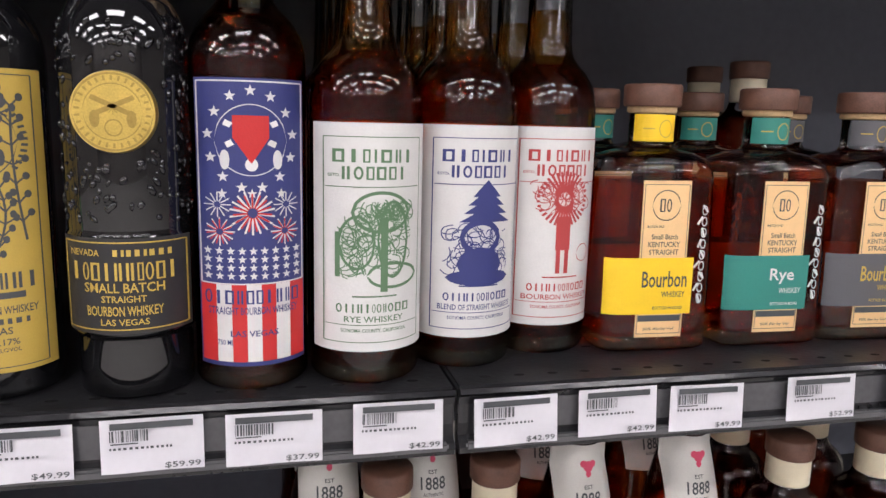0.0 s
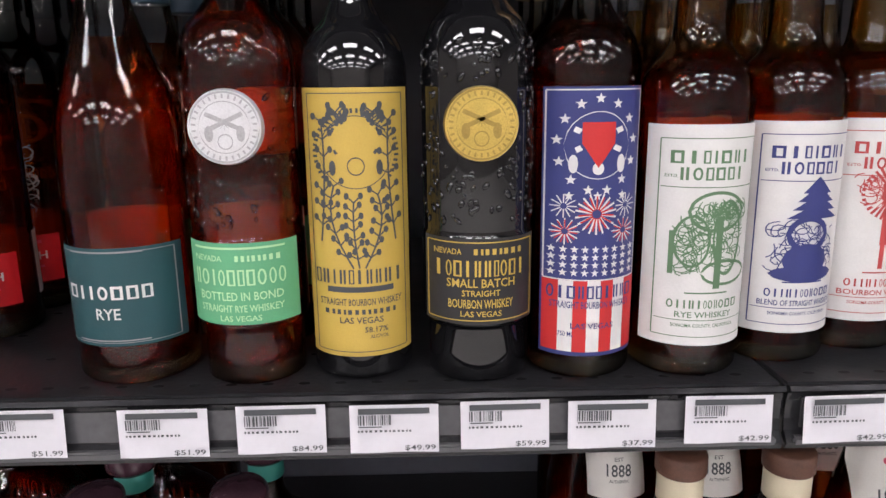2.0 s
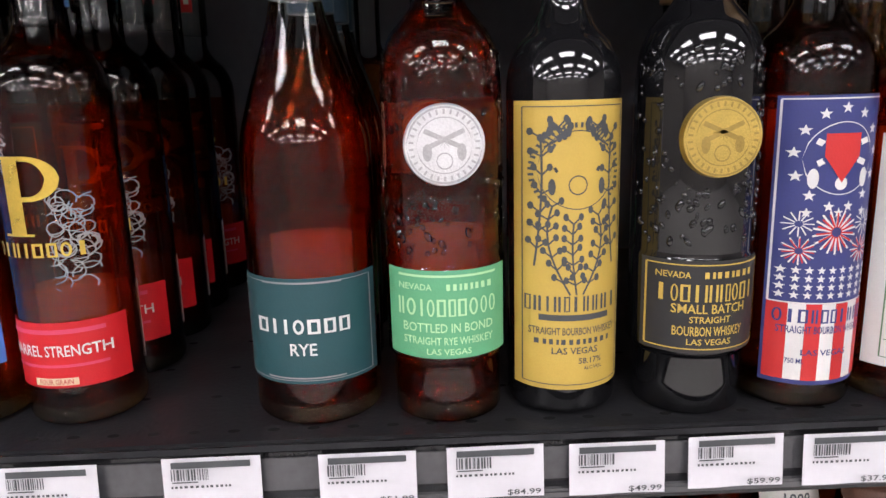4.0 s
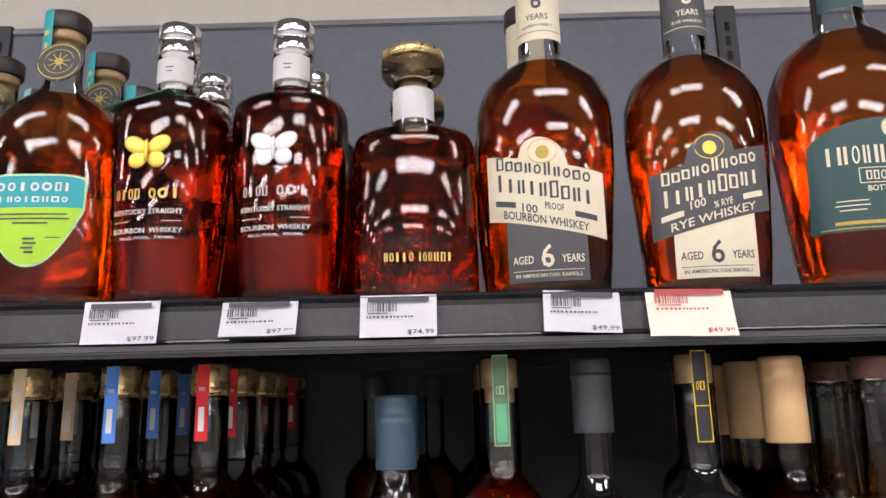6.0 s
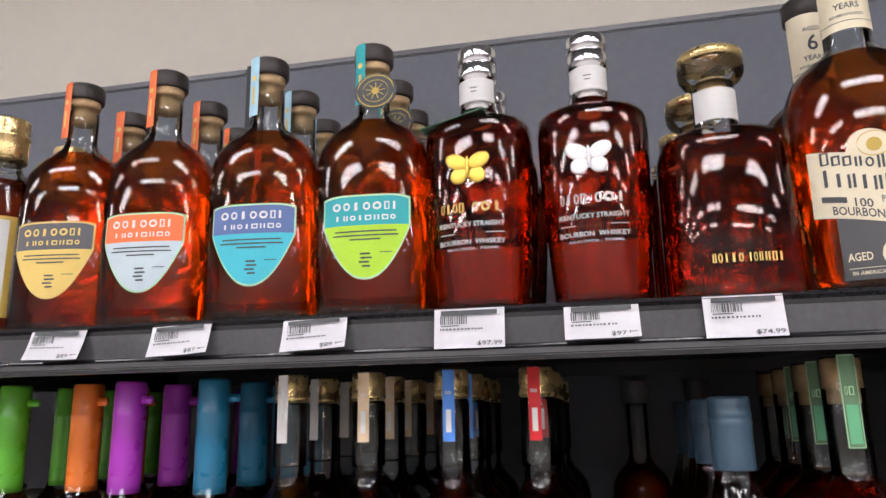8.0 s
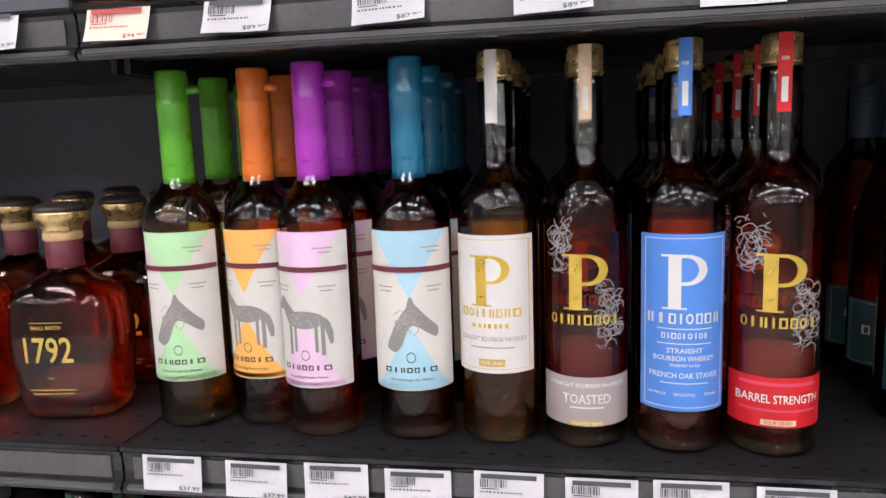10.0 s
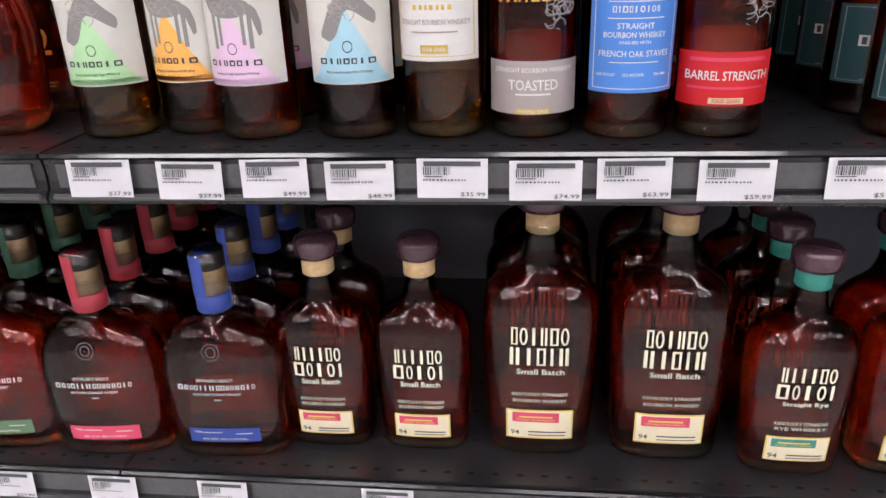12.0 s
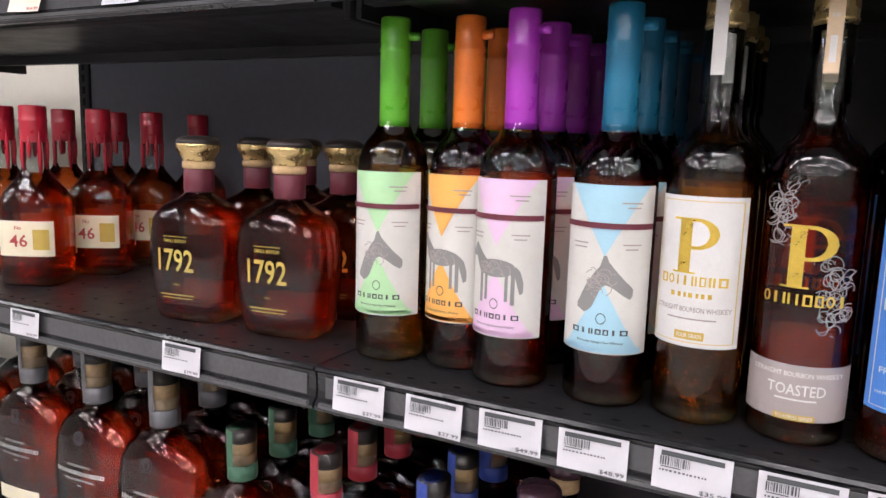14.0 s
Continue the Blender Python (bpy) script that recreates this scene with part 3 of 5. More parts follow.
def wagon_green():
    e = bottle(WAGON, 0.25, LIQ["red"], "whiskey bottle with silver medallion and green label", back=(0.045, 0.118))
    label_on(e, WAGON, -0.0362, 0.0362, 0.046, 0.1025, "mint", [("hgreen", [("blk", 10, 0, 0.079, 0.062, 0.011), ("t", "BOTTLED IN BOND", 0, 0.066, 0.056, 0.006), ("t", "STRAIGHT RYE WHISKEY", 0, 0.0575, 0.056, 0.005), ("t", "LAS VEGAS", 0, 0.0505, 0.028, 0.004), ("b", 0, 0.099, 0.06, 0.0015), ("t", "NEVADA", -0.02, 0.092, 0.02, 0.004), ("blk", 8, 0.014, 0.092, 0.03, 0.004)])])
    medal(e, WAGON, 0.178, SILVER)
    wagon_relief(e, 4, GLASS)
    capsule(e, 0.262, 0.356, 0.0162, FILM, "clear shrink film over the cork", (0.325,), "film")
    round_part("cork", [(0.318, 0.0125), (0.330, 0.0125), (0.3302, 0.0155), (0.352, 0.0155), (0.354, 0.014)], CORK, e)
    strip_on_neck(e, 0.0168, 0.284, 0.3565, 0.013, "green", [("hgreen", [("frame", 0, 0.32, 0.012, 0.072, 0.0006), ("blk", 2, 0, 0.328, 0.008, 0.007)]), ("mint", [("b", 0, 0.302, 0.009, 0.03)])])
    return e


def wagon_black():
    # Opaque black glass paints in the dark look of clear glass over spirit.
    e = bottle(WAGON, 0.25, LIQ["deep"], "black whiskey bottle with gold medallion and embossed glass", glass=BLACKGLASS)
    label_on(e, WAGON, -0.0366, 0.0366, 0.044, 0.1035, "black", [("mustard", [("blk", 10, 0, 0.083, 0.062, 0.011), ("t", "SMALL BATCH", 0, 0.073, 0.046, 0.006), ("t", "STRAIGHT", 0, 0.066, 0.026, 0.0042), ("t", "BOURBON WHISKEY", 0, 0.0585, 0.044, 0.0062), ("t", "LAS VEGAS", 0, 0.0515, 0.028, 0.004), ("t", "NEVADA", -0.022, 0.0945, 0.018, 0.004), ("blk", 8, 0.012, 0.0945, 0.034, 0.004), ("frame", 0, 0.0738, 0.07, 0.054, 0.0008)])])
    medal(e, WAGON, 0.178, BRASS)
    wagon_relief(e, 8, BLACKGLASS)
    capsule(e, 0.262, 0.356, 0.0162, FILM, "clear shrink film over the cork", (0.325,), "film")
    round_part("cork", [(0.318, 0.0125), (0.330, 0.0125), (0.3302, 0.0155), (0.352, 0.0155), (0.354, 0.014)], CORK, e)
    strip_on_neck(e, 0.0168, 0.284, 0.3565, 0.013, "black", [("yellow", [("frame", 0, 0.32, 0.012, 0.072, 0.0007), ("b", 0, 0.312, 0.012, 0.0006), ("blk", 2, 0, 0.328, 0.008, 0.007)])])
    return e


GOLDB = round_shape(0.0362, 0.210, 0.252, 0.0138, 0.345)


def gold_label():
    e = bottle(GOLDB, 0.245, LIQ["deep"], "black glass bottle with tall mustard floral label", glass=BLACKGLASS)
    ink = [("frame", 0, 0.110, 0.062, 0.176, 0.0006), ("blk", 10, 0, 0.076, 0.060, 0.010), ("b", 0, 0.067, 0.045, 0.004), ("t", "STRAIGHT BOURBON WHISKEY", 0, 0.058, 0.056, 0.005), ("blk", 12, 0, 0.051, 0.05, 0.0035), ("t", "LAS VEGAS", 0, 0.045, 0.030, 0.0045), ("t", "58.17%", 0.01, 0.038, 0.016, 0.004), ("t", "ALC/VOL", 0.012, 0.033, 0.013, 0.0025),
           ("ring", 0, 0.16, 0.024, 0.024, 0.0006), ("ring", 0, 0.151, 0.006, 0.006, 0.0008)]
    ink += [("twig", x, z, h, b, i) for i, (x, z, h, b) in enumerate(((-0.004, 0.082, 0.056, -0.014), (0.004, 0.082, 0.05, 0.012), (0.0, 0.082, 0.045, -0.003), (-0.025, 0.10, 0.080, 0.004), (0.025, 0.10, 0.080, -0.004), (-0.02, 0.174, 0.012, 0.010), (0.02, 0.174, 0.012, -0.010)))]
    lab = label_on(e, GOLDB, -0.0345, 0.0345, 0.0185, 0.2015, "mustard", [("ink", ink)])
    bm = bmesh.new()
    for s in (-1, 1):
        ring(bm, GOLDB, -s * 0.014, 0.160, 0, 0.033, s * 1.1, 0.0016, 0.0012)
        draw(bm, GOLDB, ("e", s * 0.0155, 0.150, 0.0022, 0.005), 0.0012)
    for i in range(34):
        ring(bm, GOLDB, 0, 0.16, 0.0255, 0.0285, -2.2 + 4.4 * i / 33, 0.0008, 0.0012)
    part("emblem", bm, PAPER["ink"], lab)
    capsule(e, 0.292, 0.353, 0.0165, MATTGREY, "matt charcoal capsule", (0.338, 0.342))
    return e


def flag_label():
    e = bottle(BASIC, 0.24, LIQ["maroon"], "whiskey bottle with navy starred and red striped label", back=(0.03, 0.19))
    white, red = [], []
    for i in range(13):
        t = 2 * math.pi * i / 13
        white.append(("star", 0.026 * math.sin(t), 0.163 + 0.030 * math.cos(t), 0.0036))
    for z in (0.130,):
        for x in (-0.018, 0, 0.018):
            white.append(("star", x, z, 0.0033))
    for r in range(4):
        for i in range(9):
            white.append(("star", -0.0275 + 0.0069 * i, 0.0775 + 0.0054 * r, 0.0028))
    white += [("frame", 0, 0.1355, 0.0635, 0.126, 0.0009), ("ring", 0, 0.163, 0.022, 0.022, 0.0006), ("e", -0.016, 0.151, 0.003, 0.006), ("e", 0.016, 0.151, 0.003, 0.006), ("e", 0, 0.148, 0.004, 0.004)]
    white += [("burst", -0.021, 0.123, 0.008, 12), ("burst", 0.021, 0.123, 0.008, 12), ("burst", 0, 0.118, 0.014, 18), ("burst", -0.02, 0.106, 0.009, 12), ("burst", 0.02, 0.106, 0.009, 12)]
    for i in range(7):
        (red if i % 2 == 0 else white).append(("b", -0.0276 + 0.0092 * i, 0.0465, 0.0092, 0.051))
    red += [("b", 0, 0.171, 0.022, 0.014), ("vee", 0, 0.1645, 0.022, 0.016), ("burst", -0.02, 0.106, 0.008, 11), ("burst", 0.02, 0.106, 0.008, 11), ("burst", 0, 0.118, 0.012, 15)]
    navy = [("blk", 10, 0, 0.064, 0.06, 0.009)]
    lab = label_on(e, BASIC, -0.033, 0.033, 0.018, 0.2005, "navy", [("white", white), ("red", red), ("navy", navy + [("t", "STRAIGHT BOURBON WHISKEY", 0, 0.055, 0.056, 0.005), ("t", "LAS VEGAS", 0, 0.04, 0.03, 0.004), ("t", "750 ML", -0.018, 0.034, 0.01, 0.0035)])])
    bm = bmesh.new()
    for s in (-1, 1):
        ring(bm, BASIC, -s * 0.015, 0.160, 0, 0.034, s * 1.15, 0.0018, 0.002)
    part("emblem", bm, PAPER["white"], lab)
    capsule(e, 0.281, 0.351, 0.0172, TAN, "matt tan capsule", (0.333,))
    return e


WOODS = Shape([(0, 0.0345), (0.002, 0.037), (0.006, 0.0388), (0.188, 0.0388), (0.203, 0.0368), (0.215, 0.0305), (0.223, 0.0235), (0.230, 0.0192), (0.242, 0.0176), (0.30, 0.0160), (0.318, 0.0155), (0.3185, 0.0172), (0.330, 0.0172), (0.331, 0.0145)])


def woods(color, word, picture, note):
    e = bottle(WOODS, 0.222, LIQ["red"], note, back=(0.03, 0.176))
    # Same spirit in a lighter colour: paints in light shining through the thin neck.
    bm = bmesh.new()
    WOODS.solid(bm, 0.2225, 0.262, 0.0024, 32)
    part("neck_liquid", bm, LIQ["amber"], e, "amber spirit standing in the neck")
    ink = [("blk", 7, 0, 0.1545, 0.054, 0.0085), ("blk", 6, 0, 0.1435, 0.044, 0.0085), ("frame", 0, 0.0985, 0.064, 0.136, 0.0006), ("b", 0, 0.1345, 0.062, 0.0006), ("t", "ESTD.", -0.026, 0.142, 0.007, 0.002),
           ("blk", 11, 0, 0.054, 0.05, 0.006), ("t", word, 0, 0.0465, 0.04 if len(word) < 14 else 0.056, 0.0042), ("b", 0, 0.0425, 0.062, 0.0005), ("t", "SONOMA COUNTY, CALIFORNIA", 0, 0.0385, 0.044, 0.003), ("b", 0, 0.062, 0.03, 0.001)]
    label_on(e, WOODS, -0.0372, 0.0372, 0.024, 0.1755, "white", [(color, ink + picture)])
    round_part("stopper", [(0.331, 0.0155), (0.332, 0.0165), (0.347, 0.0165), (0.349, 0.015)], WOODCAP, e)
    return e


def woods_green():
    pic = [("ring", 0.004, 0.118, 0.02, 0.014, 0.0022), ("ring", 0.012, 0.1, 0.011, 0.026, 0.002), ("ring", -0.012, 0.098, 0.012, 0.018, 0.0018), ("b", 0.006, 0.09, 0.005, 0.05), ("ring", 0.012, 0.076, 0.018, 0.009, 0.002), ("scrib", 0.0, 0.1, 0.05, 0.05, 90, 5), ("scrib", 0.012, 0.118, 0.03, 0.014, 40, 6), ("b", -0.024, 0.09, 0.003, 0.03)]
    return woods("green", "RYE WHISKEY", pic, "whiskey bottle with white label printed in green")


def woods_blue():
    pic = [("tri", 0.004, 0.108 + 0.006 * i, 0.040 - 0.006 * i, 0.012) for i in range(4)] + [("tri", 0.004, 0.12, 0.012, 0.016), ("ring", 0, 0.097, 0.0155, 0.013, 0.004), ("e", 0, 0.078, 0.017, 0.012), ("e", 0, 0.068, 0.024, 0.006), ("scrib", -0.002, 0.09, 0.05, 0.04, 60, 7)]
    return woods("navy", "BLEND OF STRAIGHT WHISKEYS", pic, "whiskey bottle with white label printed in navy")


def woods_red():
    pic = [("b", 0, 0.096, 0.012, 0.026), ("b", -0.0035, 0.076, 0.0035, 0.022), ("b", 0.0035, 0.076, 0.0035, 0.022), ("burst", 0, 0.122, 0.021, 34), ("scrib", 0, 0.124, 0.05, 0.024, 40, 3), ("ring", 0.02, 0.08, 0.007, 0.007, 0.0006)]
    return woods("rust", "BOURBON WHISKEY", pic, "whiskey bottle with white label printed in red")


CONE = Shape([(0, 0.038), (0.002, 0.0405), (0.006, 0.0425), (0.150, 0.0425), (0.178, 0.041), (0.205, 0.0345), (0.235, 0.0245), (0.258, 0.0178), (0.270, 0.0158), (0.31, 0.0150), (0.311, 0.013)])


def cone_rye():
    e = bottle(CONE, 0.236, LIQ["red"], "tapered whiskey bottle with dark teal label", back=(0.034, 0.114))
    label_on(e, CONE, -0.0415, 0.0415, 0.030, 0.099, "teal", [("white", [("blk", 7, 0, 0.068, 0.060, 0.0095), ("t", "RYE", 0, 0.053, 0.017, 0.008)]), ("midgrey", [("b", 0, 0.096, 0.05, 0.001), ("b", 0, 0.034, 0.05, 0.001), ("frame", 0, 0.0645, 0.079, 0.064, 0.0005)])])
    capsule(e, 0.266, 0.326, 0.0172, BLUECAP, "slate blue capsule", (0.304, 0.311))
    return e


TRAIL = Shape([(0, 0.043, 0.032, 6), (0.003, 0.0475, 0.0365, 6), (0.010, 0.048, 0.037, 6), (0.140, 0.045, 0.035, 6), (0.150, 0.043, 0.033, 5), (0.157, 0.034, 0.027, 3), (0.161, 0.020, 0.0195, 2), (0.166, 0.0172, 0.0172, 2), (0.190, 0.0172, 0.0172, 2), (0.191, 0.016, 0.016, 2)])


def trail(band, word, neck, note):
    e = bottle(TRAIL, 0.135, LIQ["maroon"], note, back=(0.015, 0.075, 0.8))
    lab = label_on(e, TRAIL, -0.020, 0.020, 0.013, 0.137, "peach", [("ink", [("ring", 0, 0.118, 0.012, 0.012, 0.0008), ("blk", 2, 0, 0.118, 0.011, 0.010), ("frame", 0, 0.075, 0.037, 0.118, 0.0005), ("t", "BATCH NO", -0.008, 0.1015, 0.014, 0.002), ("t", "Small Batch", 0, 0.0935, 0.022, 0.004), ("t", "KENTUCKY", 0, 0.0875, 0.027, 0.0042), ("t", "STRAIGHT", 0, 0.0815, 0.025, 0.0042), ("b", 0, 0.0285, 0.036, 0.005), ("t", "50% Alc by Vol", 0, 0.0195, 0.026, 0.003)])], nv=4)
    ink = "ink" if band == "yellow" else ("white" if band == "wgreen" else "mustard")
    label_on(e, TRAIL, -0.0462, 0.026, 0.032, 0.077, band, [(ink, [("t", word, 0.002, 0.060, 0.038 if len(word) > 4 else 0.022, 0.013), ("t", "WHISKEY", 0.010, 0.048, 0.02, 0.0045), ("t", "BOTTLED IN BOND", 0.006, 0.037, 0.025, 0.0025)])], lift=0.0014, nv=2, name="band")
    bm = bmesh.new()
    for i in range(9):
        ring(bm, TRAIL, 0.0315, 0.118 - 0.0088 * i, 0, 0.0072, 2.4 + 1.1 * (i % 2) + 0.2 * (i % 3), 0.0009, 0.0008)
        draw(bm, TRAIL, ("ring", 0.0335, 0.114 - 0.0088 * i, 0.0026, 0.0038, 0.0008), 0.0008)
    part("script", bm, PAPER["white"], e, "white script drawn down the glass")
    s = Shape([(0, 0.0176), (1, 0.0176)])
    label_on(e, s, -0.0172, 0.0172, 0.166, 0.187, neck, [("mustard", [("ring", 0.004, 0.176, 0.006, 0.007, 0.0008), ("b", -0.009, 0.176, 0.008, 0.001)])], name="neck_label")
    round_part("collar", [(0.188, 0.0178), (0.189, 0.0195), (0.193, 0.0195), (0.194, 0.018)], CORK, e)
    round_part("stopper", [(0.193, 0.0218), (0.1945, 0.0228), (0.209, 0.0228), (0.2105, 0.0215)], WOODCAP, e, "dark wooden stopper")
    return e


NINE = Shape([(0, 0.040, 0.028, 4), (0.004, 0.048, 0.033, 4), (0.03, 0.056, 0.037, 3.4), (0.09, 0.062, 0.040, 3), (0.125, 0.058, 0.037, 3), (0.142, 0.045, 0.030, 2.6), (0.152, 0.026, 0.022, 2), (0.160, 0.0165, 0.0165, 2), (0.205, 0.0158, 0.0158, 2), (0.206, 0.014, 0.014, 2)])


def nine():
    e = bottle(NINE, 0.15, LIQ["dark"], "flared dark whiskey decanter with gold numerals", back=(0.014, 0.040, 0.9))
    print_on(e, NINE, [("mustard", [("t", "1792", -0.006, 0.078, 0.052, 0.028), ("t", "SMALL BATCH", -0.006, 0.102, 0.032, 0.004), ("b", -0.006, 0.107, 0.036, 0.0006), ("b", -0.006, 0.035, 0.05, 0.0015), ("b", -0.006, 0.031, 0.044, 0.0012), ("b", -0.006, 0.048, 0.008, 0.0015)])], 0.0008)
    s = Shape([(0, 0.0168), (1, 0.0168)])
    round_part("neck_wrap", [(0.160, 0.0172), (0.161, 0.0182), (0.187, 0.0182), (0.188, 0.017)], PAPER["burgundy"], e, "burgundy neck wrap")
    round_part("collar", [(0.188, 0.0175), (0.190, 0.0195), (0.196, 0.0195), (0.198, 0.017)], CORK, e)
    round_part("stopper", [(0.198, 0.019), (0.202, 0.020), (0.214, 0.0265), (0.218, 0.0265), (0.2195, 0.025)], GOLDCAP, e, "flared gold stopper")
    round_part("stopper_top", [(0.2185, 0.0262), (0.2215, 0.0262), (0.227, 0.020), (0.2285, 0.008)], BLACKWOOD, e, "black stopper top")
    return e


WAXB = Shape([(0, 0.040, 0.036, 4), (0.004, 0.0445, 0.040, 4), (0.118, 0.0445, 0.040, 4), (0.135, 0.041, 0.037, 3), (0.155, 0.028, 0.027, 2.3), (0.172, 0.0185, 0.0185, 2), (0.25, 0.0155, 0.0155, 2), (0.251, 0.014, 0.014, 2)])


def wax_red():
    e = bottle(WAXB, 0.165, LIQ["red"], "square whiskey bottle with dripping red wax neck", back=(0.04, 0.1))
    label_on(e, WAXB, -0.040, 0.040, 0.045, 0.097, "cream", [("rust", [("t", "46", -0.008, 0.068, 0.026, 0.018), ("t", "No", -0.008, 0.087, 0.01, 0.006)]), ("mustard", [("b", 0.024, 0.070, 0.022, 0.03)])], nv=2)
    capsule(e, 0.210, 0.264, 0.0185, WAX["red"], "red dripped wax", (0.242,), "wax_cap")
    bm = bmesh.new()
    for i, (t, l) in enumerate(((-0.6, 0.05), (0.1, 0.03), (0.9, 0.062), (1.7, 0.04), (2.6, 0.05), (3.6, 0.03), (4.6, 0.055))):
        x, y = math.sin(t), -math.cos(t)
        bmesh.ops.create_uvsphere(bm, u_segments=8, v_segments=8, radius=1, matrix=Matrix.Translation((x * 0.0175, y * 0.0175, 0.212 - l * 0.3)) @ Matrix.Diagonal((0.0035, 0.0035, l * 0.55, 1)))
    tagged(part("wax_drip", bm, WAX["red"], e), kind="stuff")
    return e


FLASK = Shape([(0, 0.050, 0.028, 3), (0.003, 0.055, 0.032, 3), (0.008, 0.0565, 0.0335, 3), (0.150, 0.0580, 0.0345, 2.6), (0.175, 0.055, 0.033, 2.4), (0.193, 0.044, 0.029, 2.2), (0.205, 0.029, 0.0225, 2), (0.213, 0.0195, 0.0185, 2), (0.222, 0.0165, 0.0165, 2), (0.262, 0.0160, 0.0160, 2), (0.263, 0.0145, 0.0145, 2)])


def shield_bottle(top, low, strip, note, tag=False):
    e = bottle(FLASK, 0.205, LIQ["orange"], note, back=(0.03, 0.112, 0.96))
    lab = bmesh.new()
    draw(lab, FLASK, ("shield", 0, 0.078, 0.086, 0.084), 0.0008)
    o = part("label", lab, PAPER["straw" if top == "grey" else "hgreen"], e, "shield-shaped two-colour paper label")
    items = [(low, [("shield", 0, 0.078, 0.083, 0.080)]), (top, [("shieldtop", 0, 0.078, 0.083, 0.080)]), ("white" if top != "grey" else "straw", [("blk", 7, 0, 0.108, 0.066, 0.008), ("blk", 8, 0, 0.0965, 0.062, 0.005)]),
             ("ink", [("b", 0, 0.083, 0.06, 0.0014), ("b", 0, 0.079, 0.064, 0.0014), ("b", 0, 0.075, 0.03, 0.0014), ("b", 0, 0.061, 0.010, 0.0018), ("b", 0.001, 0.057, 0.011, 0.0018), ("b", -0.001, 0.053, 0.010, 0.0018), ("b", 0.001, 0.049, 0.008, 0.0018), ("b", 0.02, 0.062, 0.012, 0.0008)])]
    print_on(o, FLASK, items, 0.0012)
    round_part("cork", [(0.245, 0.0125), (0.2625, 0.0125), (0.263, 0.0165), (0.272, 0.0165), (0.273, 0.015)], CORK, e)
    round_part("stopper", [(0.2715, 0.0195), (0.273, 0.0205), (0.288, 0.0205), (0.290, 0.019)], BLACKWOOD, e, "black wooden stopper")
    s = Shape([(0, 0.0208), (1, 0.0208)])
    label_on(e, s, -0.0165, -0.0045, 0.222, 0.2895, strip, [("straw", [("e", -0.0105, 0.265, 0.003, 0.003), ("b", -0.0105, 0.245, 0.003, 0.02)])], name="seal_strip")
    if tag:
        bm = bmesh.new()
        bmesh.ops.create_cone(bm, cap_ends=True, segments=32, radius1=0.0215, radius2=0.0215, depth=0.0012, matrix=Matrix.Translation((0.008, -0.0275, 0.231)) @ Matrix.Rotation(radians(78), 4, "X"))
        t = part("neck_tag", bm, PAPER["ink"], e, "round black and gold neck tag", smooth=False)
        fl = Shape([(0.2, 0.3, 0.0262, 9), (0.26, 0.3, 0.0332 - 0.02, 9)])
        fl.front = lambda u, v, l: (u + 0.008, -0.0275 - 0.0010 - (v - 0.231) * -0.2126 - l, v)
        print_on(t, fl, [("mustard", [("ring", 0, 0.231, 0.0195, 0.0195, 0.0012), ("ring", 0, 0.231, 0.0135, 0.0135, 0.0007), ("burst", 0, 0.231, 0.010, 9), ("e", 0, 0.231, 0.004, 0.004)])], 0.0004)
    return e


RUN = Shape([(0, 0.036, 0.034, 2.6), (0.003, 0.041, 0.038, 2.6), (0.02, 0.0435, 0.040, 2.6), (0.10, 0.0500, 0.044, 2.6), (0.165, 0.0525, 0.046, 2.6), (0.182, 0.0515, 0.0455, 2.6), (0.190, 0.046, 0.041, 2.5), (0.195, 0.033, 0.030, 2.2), (0.199, 0.0195, 0.0195, 2), (0.206, 0.0165, 0.0165, 2), (0.225, 0.0165, 0.0165, 2), (0.226, 0.015, 0.015, 2)])


